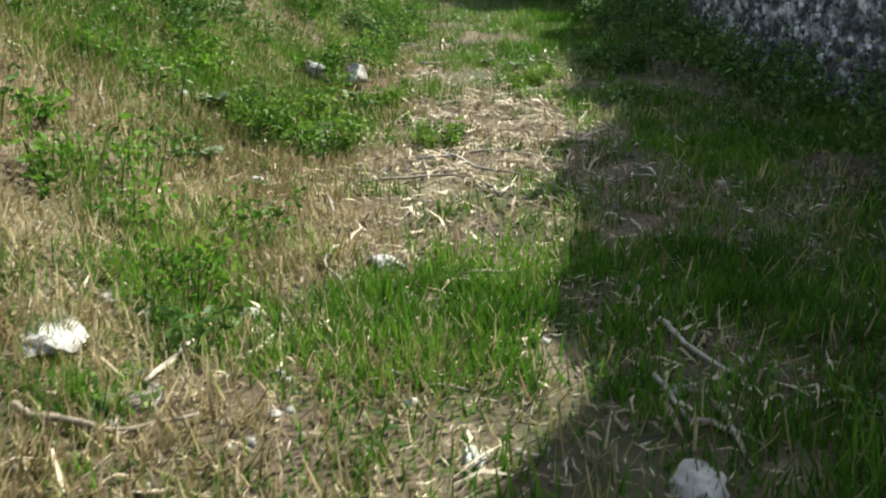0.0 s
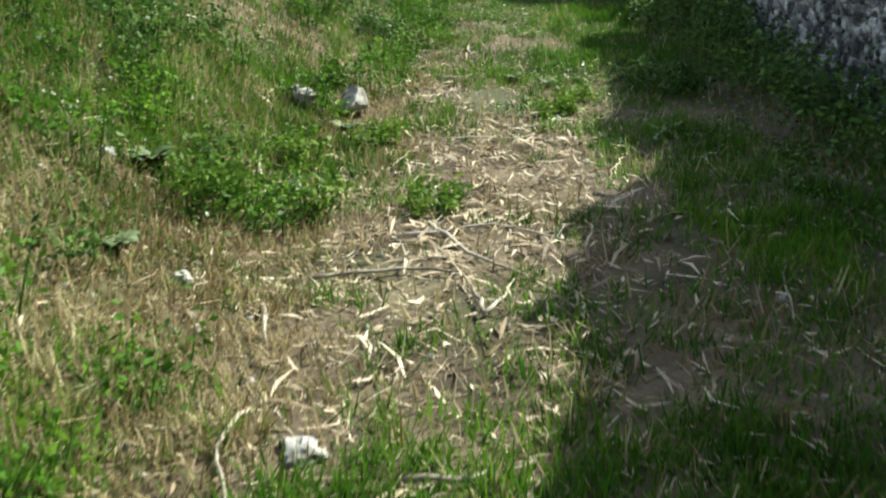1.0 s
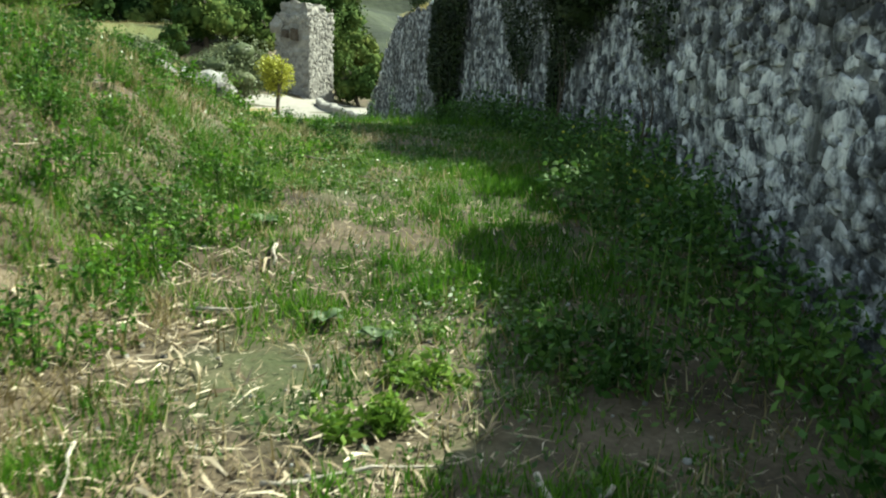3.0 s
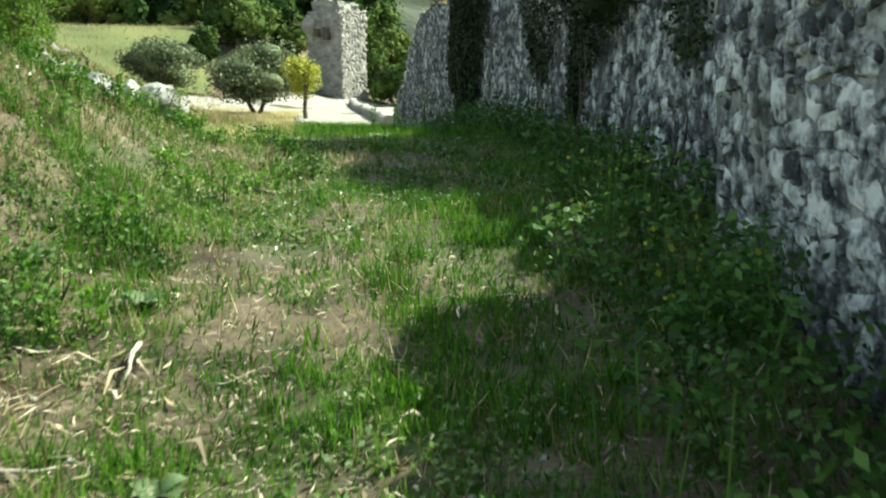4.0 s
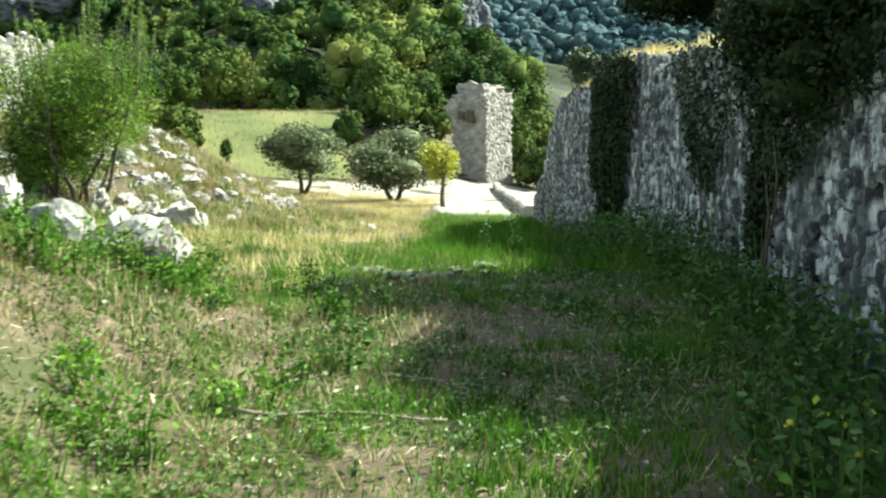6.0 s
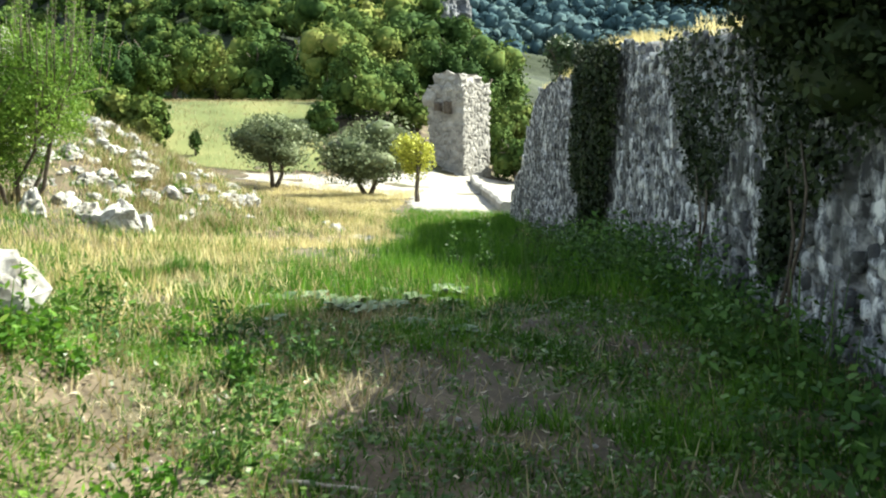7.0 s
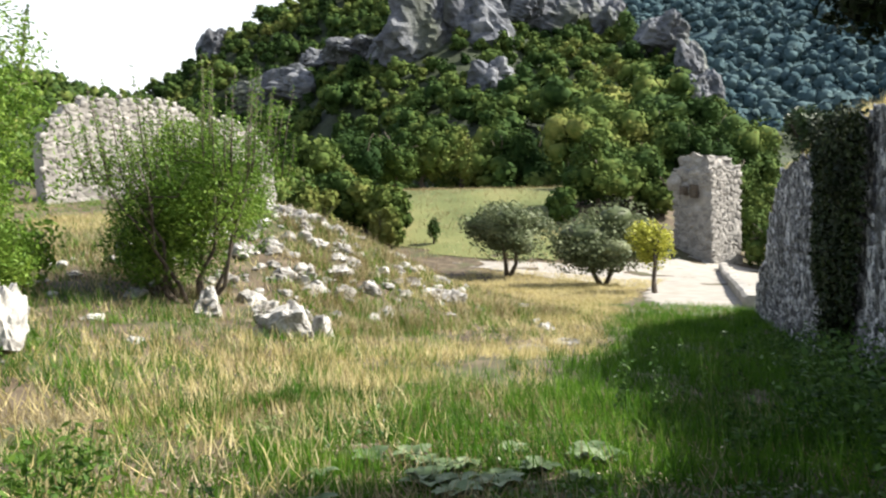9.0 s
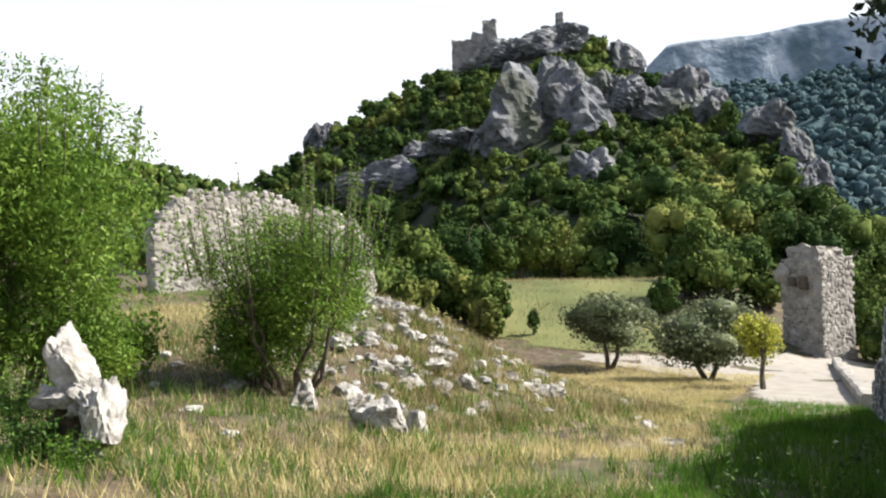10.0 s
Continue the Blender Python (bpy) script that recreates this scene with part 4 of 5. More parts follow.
creeper("ivy", "thick dark green ivy hanging down the stone wall", [(-1.3, 28.1, 28.6), (-0.6, 27.7, 29.0), (-0.3, 27.4, 30.4), (0.4, 27.0, 30.4), (1.2, 26.8, 30.2), (1.9, 26.6, 29.2)],
        17000, 0.062, "evergreen", 31, 0.42)
creeper("ivy", "dark brownish creeper draped over the wall's face", [(0.4, 21.7, 22.4), (0.8, 21.2, 22.9), (1.3, 20.2, 23.6), (1.9, 19.0, 24.4)], 2600, 0.05, "evergreen", 32, 0.12)
creeper("ivy", "dark creeper trailing down the shaded wall", [(0.1, 19.5, 19.8), (0.6, 19.2, 19.9), (1.1, 18.2, 20.0), (1.8, 16.4, 20.2)], 3600, 0.05, "evergreen", 33, 0.12)
creeper("ivy", "sparse creeper on the shaded wall", [(1.0, 15.4, 15.8), (1.4, 14.9, 16.4), (2.1, 14.2, 17.2)], 900, 0.05, "evergreen", 34, 0.12)
# ---- ground cover ----
def blade_mesh(name, rs, xy, length, width, lean, material, kink=0.5, zoff=-0.01, on=None):
    """Grass blades: a narrow leaning quad each."""
    n = len(xy)
    L = length * rs.uniform(0.55, 1.3, n)
    a = rs.rand(n) * 2 * math.pi
    tilt = np.abs(rs.normal(size=n)) * lean
    d = np.stack([np.cos(a) * np.sin(tilt), np.sin(a) * np.sin(tilt), np.cos(tilt)], 1)
    t2 = tilt + kink * rs.rand(n)
    d2 = np.stack([np.cos(a) * np.sin(t2), np.sin(a) * np.sin(t2), np.cos(t2)], 1)
    b = rs.rand(n) * 2 * math.pi
    s = np.stack([np.cos(b), np.sin(b), 0 * b], 1) * (width * rs.uniform(0.6, 1.3, n))[:, None]
    base = np.stack([xy[:, 0], xy[:, 1], (ground_z(xy[:, 0], xy[:, 1]) if on is None else on(xy[:, 1])) + zoff], 1)
    tip = base + d * (L * 0.6)[:, None] + d2 * (L * 0.4)[:, None]
    v = np.stack([base - s, base + s, tip + s * 0.15, tip - s * 0.15], 1).reshape(-1, 3)
    q = np.arange(4 * n).reshape(n, 4)
    return fast_mesh(name, v, q, material)


def tufts(rs, centres, per, spread):
    c = np.repeat(centres, per, 0)
    return c + rs.normal(size=c.shape) * spread


def pick(rs, n, xr, yr, chance):
    """Random places in a rectangle of the plan, kept by a chance that depends on the place."""
    p = np.stack([rs.uniform(*xr, n), rs.uniform(*yr, n)], 1)
    return p[rs.rand(n) < chance(p[:, 0], p[:, 1])]


def free_of_wall(x, y):
    return x < face_x(y) - 0.03


P1, P2 = Lattice(61, 0.55), Lattice(62, 1.7)


def lush(x, y):
    """Where the short green grass grows: thick in the shade of the wall, thin on the trodden line and in the leaf litter."""
    g = 0.55 * P1(x, y) + 0.6 * P2(x, y)
    trod = np.exp(-((x + 0.5 - 0.25 * np.sin(y * 0.5)) / 0.8) ** 2) * (0.6 * np.exp(-((y - 6.9) / 2.0) ** 2) + 0.08)
    trod = trod + 0.5 * np.exp(-(((x + 1.4) / 0.5) ** 2 + ((y - 9.6) / 1.5) ** 2)) + 0.4 * np.exp(-(((x + 1.9) / 0.5) ** 2 + ((y - 18.9) / 1.6) ** 2))
    side = 0.22 * smooth01((x - 0.2) / 1.2) + 0.1 * smooth01((y - 9.5) / 1.5)
    thin = 0.03 * (1 - smooth01((y - 9.5) / 2.5)) * (1 - smooth01((x + 0.1) / 0.5)) - 0.2 * smooth01((y - 9.5) / 2) + 0.05 * smooth01((-x - 0.9) / 0.6) * (1 - smooth01((y - 13) / 3))
    return np.clip((g - 0.2 - thin - trod + side + 0.16 * smooth01((-x - 1.3) / 0.5) * smooth01((y - 8.5) / 1.5)) * 3.2, 0.05, 1) * free_of_wall(x, y)


def strewn(x, y):
    core = np.exp(-(((x + 0.55) / 0.85) ** 2 + ((y - 6.6) / 1.7) ** 2)) + 0.7 * np.exp(-(((x + 0.5) / 0.75) ** 2 + ((y - 8.3) / 0.8) ** 2))
    core = core + 0.6 * np.exp(-(((x + 1.25) / 0.35) ** 2 + ((y - 9.9) / 1.1) ** 2)) + 0.5 * np.exp(-(((x - 0.35) / 0.25) ** 2 + ((y - 3.0) / 0.7) ** 2))
    core = core + 0.6 * np.exp(-(((x + 1.5) / 0.6) ** 2 + ((y - 6.9) / 0.7) ** 2)) + 0.35 * np.exp(-(((x + 0.1) / 0.4) ** 2 + ((y - 8.9) / 0.5) ** 2))
    return np.clip(core + 0.035 + 0.05 * (x < -1.2), 0, 1) * free_of_wall(x, y)


def sward(x, y):
    """Grass that leaves the leaf litter and small trodden patches bare."""
    return lush(x, y) * (1 - 0.85 * np.clip(strewn(x, y) * 1.3, 0, 1)) * np.where(P1(x + 21, y + 3) > 0.68, 0.25, 1.0)


rs = np.random.RandomState(101)
c = pick(rs, 40000, (-5.0, 3.2), (1.2, 24), sward)
tagged(new("grass", blade_mesh("grass", rs, tufts(rs, c, 10, 0.045), 0.07, 0.0055, 0.75, "grass")), "short green grass on and beside the path", "grass", kind="stuff")
c = pick(rs, 7500, (-5.0, 3.2), (1.2, 24), lambda x, y: sward(x, y) * (P1(x + 9, y) > 0.58) * (0.85 + 0.15 * (y > 9)))
tagged(new("grass", blade_mesh("grass", rs, tufts(rs, c, 26, 0.05), 0.13, 0.0055, 0.5, "grass")), "longer tufts of green grass", "grass", kind="stuff")
# dry grass on the bank and thinly everywhere
c = pick(rs, 22000, (-6.0, 2.6), (1.2, 24), lambda x, y: np.clip(0.1 + 0.12 * (y < 9) + 0.95 * smooth01((-x - 0.8) / 0.8) * P2(x + 5, y), 0, 1) * free_of_wall(x, y))
tagged(new("dry_grass", blade_mesh("dry_grass", rs, tufts(rs, c, 11, 0.06), 0.13, 0.0055, 0.95, "straw", 0.9)), "dry straw-coloured grass on the bank", "grass", kind="stuff")
# small broad-leaved herbs among the grass
c = pick(rs, 26000, (-4.5, 2.6), (2.5, 24), lambda x, y: sward(x, y) * (P2(x + 3, y + 8) > 0.42) * np.where(y < 6, 0.3 + 0.5 * (x < -1.0), 1.0))
c = tufts(rs, c, 5, 0.035)
pts = np.stack([c[:, 0], c[:, 1], ground_z(c[:, 0], c[:, 1]) + 0.02 + 0.06 * rs.rand(len(c))], 1)
tagged(new("herbs", fast_mesh("herbs", *leaf_cards(rs, pts, 0.034, np.tile([0.0, 0.0, 1.0], (len(c), 1)), 0.55, 0.0, 0.9), "herb")), "small broad-leaved herbs growing through the grass", "herbs", kind="stuff")
# dense tussocks at the start of the path, dry on the bank and green on the flat
c = pick(rs, 9500, (-3.8, -0.5), (1.4, 8.5), lambda x, y: np.clip(1.7 * (P1(x + 4, y + 2) - 0.35) + 0.5 * (x < -1.6), 0, 1) * (1 - 0.8 * strewn(x, y)))
tagged(new("dry_grass", blade_mesh("dry_grass", rs, tufts(rs, c, 9, 0.05), 0.10, 0.006, 1.0, "straw", 0.9)), "matted dry grass beside the path", "grass", kind="stuff")
c = pick(rs, 5200, (-3.4, 2.2), (1.4, 9.5), lambda x, y: np.clip(2.6 * (P2(x + 14, y + 5) * 0.6 + P1(x, y + 31) * 0.5 - 0.5), 0, 1) * np.where(x < -0.6, 1.6, 0.8) * (1 - 0.85 * strewn(x, y)) * free_of_wall(x, y))
tagged(new("grass", blade_mesh("grass", rs, tufts(rs, c, 30, 0.055), 0.11, 0.0055, 0.6, "grass")), "thick tussocks of green grass beside the path", "grass", kind="stuff")
# the hay meadow below the path
hay = lambda x, y: (0.25 + 0.75 * smooth01((y - 19) / 5)) * (1 - 0.9 * smooth01((-x - 7.0 + 0.25 * (y - 26)) / 2.0) * (y < 33)) * (x < face_x(y) - 3.4 - 0.8 * N2(x, y)) * np.clip(0.35 + 0.9 * N3(x, y) - 1.1 * np.exp(-((x + 2.0 + 0.42 * (y - 19)) / 0.4) ** 2) * (y < 27), 0, 1) * free_of_wall(x, y) * (x < road_mid(np.maximum(y, 47)) - 2 + 30 * (y < 44))
c = pick(rs, 34000, (-24, 1), (17.5, 64), hay)
tagged(new("dry_grass", blade_mesh("dry_grass", rs, tufts(rs, c, 9, 0.12), 0.2, 0.0085, 0.7, "hay", 0.8)), "tall golden dry grass in the open meadow", "grass", kind="stuff")
c = pick(rs, 12000, (-20, 1), (20, 46), lambda x, y: np.clip(0.08 + 0.85 * smooth01((x - face_x(y) + 4.0) / 1.2) + 0.35 * (N3(x + 9, y) - 0.4) + 0.25 * (y < 23) - 0.5 * (y > 27) * (x < face_x(y) - 4.0), 0, 1) * free_of_wall(x, y))
tagged(new("grass", blade_mesh("grass", rs, tufts(rs, c, 15, 0.08), 0.24, 0.006, 0.45, "grass", 0.7)), "tall green grass in the shade of the wall", "grass", kind="stuff")
c = pick(rs, 9000, (-62, -13), (60, 104), lambda x, y: (EYE[0] - x > 0.38 * (y - EYE[1])) * (y > 65) * (0.25 + 0.75 * N3(x, y)))
tagged(new("dry_grass", blade_mesh("dry_grass", rs, tufts(rs, c, 6, 0.35), 0.3, 0.02, 0.6, "straw", 0.7)), "sparse dry grass standing in the far meadow", "grass", kind="stuff")
c = pick(rs, 9000, (-32, -6), (17, 46), lambda x, y: np.clip(0.3 + 0.8 * (N3(x, y + 7) - 0.3), 0, 1) * (x < -6.5))
tagged(new("grass", blade_mesh("grass", rs, tufts(rs, c, 12, 0.10), 0.16, 0.008, 0.5, "grass", 0.6)), "short green grass on the terrace", "grass", kind="stuff")
c = pick(rs, 7000, (-32, -6), (17, 48), lambda x, y: np.clip(0.2 + 0.9 * (N2(x, y + 7) - 0.3), 0, 1))
tagged(new("dry_grass", blade_mesh("dry_grass", rs, tufts(rs, c, 9, 0.10), 0.24, 0.007, 0.5, "straw", 0.6)), "dry grass on the terrace and the rubble mound", "grass", kind="stuff")


c = np.stack([np.zeros(700), rs.uniform(20.5, 44, 700)], 1)
c[:, 0] = face_x(c[:, 1]) + rs.uniform(0.18, 0.9, 700)
tagged(new("dry_grass", blade_mesh("dry_grass", rs, tufts(rs, c, 16, 0.05), 0.2, 0.005, 0.5, "hay", 0.7, -0.02, top_z)), "dry grass growing along the wall top", "grass", kind="stuff")


# dead leaves and stripped bark on the path
def litter_mesh(rs, xy, length, width):
    n = len(xy)
    L, W = length * rs.uniform(0.4, 1.5, n), width * rs.uniform(0.5, 1.4, n)
    a, pt = rs.rand(n) * 2 * math.pi, rs.normal(size=n) * 0.22
    d = np.stack([np.cos(a) * np.cos(pt), np.sin(a) * np.cos(pt), np.sin(pt)], 1)
    s = np.stack([-np.sin(a), np.cos(a), rs.normal(size=n) * 0.35], 1)
    c = np.stack([xy[:, 0], xy[:, 1], ground_z(xy[:, 0], xy[:, 1]) + 0.012 + 0.02 * rs.rand(n)], 1)
    bow = np.array([0, 0, 1.0]) * (L * 0.10 * rs.normal(size=n))[:, None] + s * (L * 0.10 * rs.normal(size=n))[:, None]
    p = [c - d * (L * 0.5)[:, None], c + bow, c + d * (L * 0.5)[:, None]]
    w = [0.25, 1.0, 0.2]
    v = np.stack([q + s * (W * k * e / 2)[:, None] for q, k in zip(p, w) for e in (-1, 1)], 1).reshape(-1, 3)
    o = np.arange(n)[:, None] * 6
    q = np.concatenate([o + np.array([0, 1, 3, 2]), o + np.array([2, 3, 5, 4])], 1).reshape(-1, 4)
    return fast_mesh("leaf_litter", v, q, "litter")


c = pick(rs, 70000, (-4.2, 1.8), (1.4, 21), lambda x, y: np.clip(0.75 - 0.45 * (x > 0.2) - 0.3 * (y > 12), 0, 1) * free_of_wall(x, y))
tagged(new("thatch", litter_mesh(rs, c, 0.055, 0.0045)), "bits of dry straw matted on the soil", "leaf litter", kind="stuff")
c = pick(rs, 16000, (-3.6, 1.6), (1.4, 12.5), strewn)
tagged(new("leaf_litter", litter_mesh(rs, c, 0.15, 0.015)), "long pale dead leaves and bark strips strewn over the path", "leaf litter", kind="stuff")
c = pick(rs, 5000, (-3.6, 1.6), (1.4, 24), lambda x, y: 0.35 + 0.5 * strewn(x, y))
tagged(new("leaf_litter", litter_mesh(rs, c, 0.05, 0.018)), "small curled dead leaves on the ground", "leaf litter", kind="stuff")
# gravel and chips in the soil
c = pick(rs, 5200, (-4, 1.5), (1.4, 20), lambda x, y: 0.25 + 0.6 * (x < -0.9) * (y < 6))
V, F = [], []
for k, (x, y) in enumerate(c):
    v, f = VARIANTS[k % 14]
    w = 0.012 + 0.03 * rs.rand() ** 3
    ang = rs.rand() * 6.28
    p = np.stack([v[:, 0] * math.cos(ang) - v[:, 2] * math.sin(ang), v[:, 0] * math.sin(ang) + v[:, 2] * math.cos(ang), -v[:, 1] * 0.7], 1) * w
    F.append(tri(f) + 25 * k)
    V.append(p + np.array([x, y, gz(x, y) + 0.004]))
tagged(new("pebbles", fast_mesh("pebbles", np.concatenate(V), np.concatenate(F), "rock")), "small pale stone chips on the path and bank", "pebbles", kind="stuff")


# ---- weeds ----
def weed(x, y, height, radius, leaves, size, seed, label, material="weed", name="weed", stalks=9, broad=0.5, group=""):
    rs = np.random.RandomState(seed)
    root = thing(name, (x, y, gz(x, y)), label, "weed", group)
    st, P, D = [], [], []
    for k in range(stalks):
        a, r = rs.rand() * 6.28, radius * rs.rand() ** 0.5
        x0, y0 = math.cos(a) * r * 0.7, math.sin(a) * r * 0.7
        h = height * rs.uniform(0.6, 1.1)
        top = np.array([math.cos(a) * r * 1.15, math.sin(a) * r * 1.15, h])
        ft = np.array([x0, y0, gz(x + x0, y + y0) - root.location.z - 0.03])
        st.append(limb([ft, (ft + top) / 2 + rs.normal(size=3) * 0.02, top], [0.006, 0.005, 0.002], 4))
        m = leaves // stalks
        t = rs.rand(m, 1) ** 0.7
        P.append(ft + (top - ft) * t + rs.normal(size=(m, 3)) * np.array([0.09, 0.09, 0.04]) * (radius / 0.4))
        D.append(rs.normal(size=(m, 3)) * np.array([1, 1, 0.35]))
    v, f = join(st)
    part("stem", mesh_of("stem", v, f, "weed"), root)["kind"] = "stuff"
    P = np.concatenate(P)
    P[:, 2] = np.maximum(P[:, 2], 0.02)
    v, q = leaf_cards(rs, P, size, np.concatenate(D), broad, 0.2)
    part("leaves", fast_mesh("leaves", v, q, material), root)
    return root


def rosette(x, y, n, size, seed, label, name="broadleaf_plant", material="broadleaf"):
    """A low plant with broad arching leaves, each with its own midrib fold."""
    rs = np.random.RandomState(seed)
    root = thing(name, (x, y, gz(x, y)), label, "plant")
    for k in range(n):
        a, L = 2.4 * k + rs.rand() * 0.6, size * rs.uniform(0.6, 1.15)
        rise = rs.uniform(0.45, 1.15)
        v, f = [], []
        for i in range(6):
            t = i / 5
            r, z = L * t * math.cos(rise * 0.6), L * (math.sin(rise) * t - 0.55 * t * t * rise) + 0.02
            w = L * 0.30 * math.sin(math.pi * min(1, 0.08 + t * 0.95)) ** 0.8
            cx_, cy_ = math.cos(a) * r, math.sin(a) * r
            sx, sy = -math.sin(a) * w, math.cos(a) * w
            v += [(cx_ - sx, cy_ - sy, z + w * 0.25), (cx_, cy_, z), (cx_ + sx, cy_ + sy, z + w * 0.25)]
        for i in range(5):
            f += [(3 * i, 3 * i + 1, 3 * i + 4, 3 * i + 3), (3 * i + 1, 3 * i + 2, 3 * i + 5, 3 * i + 4)]
        part("leaf", mesh_of("leaf", v, f, material, True), root)
    return root


rs = np.random.RandomState(202)
for k, (x, y, h, r) in enumerate([(1.55, 10.9, 0.55, 0.5), (1.85, 11.7, 0.6, 0.5), (1.35, 12.2, 0.5, 0.45), (1.2, 13.1, 0.5, 0.45), (1.75, 10.0, 0.5, 0.5), (2.0, 9.0, 0.5, 0.5),
                                  (1.55, 14.3, 0.55, 0.5), (1.25, 15.6, 0.5, 0.45), (1.1, 16.8, 0.45, 0.45), (0.85, 18.2, 0.4, 0.4), (0.55, 19.4, 0.4, 0.4), (0.15, 20.9, 0.65, 0.5),
                                  (-0.15, 21.9, 0.6, 0.5), (-0.35, 23.4, 0.55, 0.5), (-0.75, 25.2, 0.6, 0.5), (1.0, 14.6, 0.4, 0.4), (2.15, 7.6, 0.5, 0.5), (2.3, 6.2, 0.45, 0.5),
                                  (2.5, 4.8, 0.4, 0.5), (-1.3, 27.2, 0.6, 0.5), (-2.1, 30.0, 0.6, 0.55), (0.82, 9.95, 0.24, 0.35)]):
    weed(x, y, h, r, 900, 0.055, 800 + k, "clump of dark green nettles and weeds along the wall's foot", "weed", "nettle_clump", 12, 0.5, "weeds along the wall")
for k, (x, y, h, r) in enumerate([(1.05, 12.6, 0.85, 0.25), (1.0, 9.7, 0.75, 0.2), (1.0, 17.6, 0.7, 0.25), (-1.0, 21.3, 0.7, 0.2), (0.85, 15.2, 0.6, 0.2)]):
    weed(x, y, h, r, 420, 0.012, 840 + k, "tall reddish-brown dry dock gone to seed", "dock", "seeding_dock", 9, 0.6)
for k in range(130):
    x, y = rs.uniform(-3.8, -1.35), rs.uniform(3.0, 18.0)
    weed(x, y, rs.uniform(0.15, 0.32), rs.uniform(0.14, 0.26), 190, 0.042, 8600 + k, "low leafy green weed on the bank", "grass" if k % 3 else "weed", "bank_weed", 8, 0.5, "weeds on the bank")
for k, (x, y, h, r) in enumerate([(-1.36, 8.0, 0.2, 0.2), (-1.75, 7.3, 0.22, 0.2), (-1.95, 9.3, 0.28, 0.2), (-1.5, 6.6, 0.22, 0.25), (-1.9, 6.2, 0.25, 0.25), (-0.75, 6.75, 0.16, 0.16), (-0.1, 9.2, 0.12, 0.17),
                                  (0.08, 9.75, 0.1, 0.16), (-3.4, 17.9, 0.4, 0.35), (-2.9, 16.4, 0.35, 0.3)]):
    weed(x, y, h, r, 420, 0.06, 900 + k, "bright green leafy weed beside the path", "bush", "path_weed", 10, 0.35, "weeds beside the path")
spots = [(-2.2, 6.3, 0.16), (-2.0, 5.4, 0.15), (-1.62, 8.4, 0.16), (-1.9, 12.3, 0.16), (-0.5, 10.4, 0.13), (-0.2, 10.2, 0.11), (-1.35, 18.7, 0.15), (-1.0, 18.5, 0.13), (-1.2, 12.0, 0.13)]
for k in range(20):
    spots.append((-2.1 + rs.normal() * 0.42, 19.9 + rs.normal() * 0.38, rs.uniform(0.11, 0.18)))
for k, (x, y, s) in enumerate(spots):
    rosette(x, y, 11, s, 950 + k, "low plant with broad grey-green leaves in the grass")
for k, (x, y) in enumerate([(1.3, 12.5), (1.15, 13.4), (1.5, 13.0), (1.0, 14.0), (1.45, 11.8)]):
    weed(x, y, 0.6, 0.3, 36, 0.03, 990 + k, "slender weed with small yellow flower heads", "yellow", "flowering_weed", 6, 0.9)
# tall thistle-like stalks in the shaded grass
for k, (x, y, h) in enumerate([(-1.5, 21.6, 0.7), (-1.15, 22.4, 0.75), (-1.7, 23.2, 0.65), (-2.0, 22.2, 0.6), (-0.7, 20.6, 0.55)]):
    weed(x, y, h, 0.09, 130, 0.05, 980 + k, "slender pale-green stalk of a tall weed", "weed", "tall_weed", 3, 0.35)

# ---- stones in the order of the path ----
WHITE = "white limestone stone lying on the path"
for k, (x, y, s) in enumerate([(-0.85, 4.1, (0.11, 0.075, 0.07)), (-0.42, 4.1, (0.035, 0.03, 0.028)), (-0.39, 3.65, (0.05, 0.028, 0.02)), (-1.85, 2.98, (0.23, 0.11, 0.05)),
                               (-1.8, 3.34, (0.055, 0.04, 0.035)), (-1.45, 2.66, (0.08, 0.06, 0.05)), (-1.53, 2.53, (0.05, 0.04, 0.04)), (-1.49, 2.84, (0.06, 0.035, 0.03)),
                               (-0.62, 2.7, (0.04, 0.04, 0.04)), (-0.41, 2.4, (0.085, 0.045, 0.03)), (-0.29, 2.45, (0.028, 0.02, 0.018)), (-0.72, 2.42, (0.024, 0.024, 0.02)),
                               (-1.05, 2.82, (0.045, 0.03, 0.03)), (-1.31, 3.48, (0.06, 0.045, 0.04)), (0.22, 2.83, (0.065, 0.045, 0.03)), (0.2, 2.28, (0.13, 0.09, 0.06)),
                               (-1.72, 5.4, (0.06, 0.05, 0.05)), (-1.44, 4.1, (0.045, 0.03, 0.03)), (0.17, 4.8, (0.03, 0.025, 0.02)), (0.05, 5.3, (0.03, 0.02, 0.02)),
                               (-2.35, 6.1, (0.06, 0.04, 0.05)), (-2.6, 6.3, (0.05, 0.04, 0.04)), (-1.0, 2.55, (0.03, 0.03, 0.02)), (-0.95, 3.3, (0.03, 0.02, 0.02))]):
    rock(x, y, s, 1000 + k, WHITE, "stone", "stone", group="stones on the path")
for k, (x, y, s) in enumerate([(-1.65, 8.92, (0.17, 0.15, 0.16)), (-1.95, 8.55, (0.14, 0.12, 0.12)), (-1.58, 6.82, (0.07, 0.06, 0.08)), (-2.95, 16.6, (0.3, 0.22, 0.26)), (-3.3, 17.0, (0.42, 0.28, 0.3)),
                               (-3.8, 17.5, (0.3, 0.24, 0.26)), (-3.55, 16.5, (0.24, 0.2, 0.22))]):
    rock(x, y, s, 1040 + k, "white limestone rock half buried in the bank", group="rocks on the bank", rough=0.22, sink=-0.35)
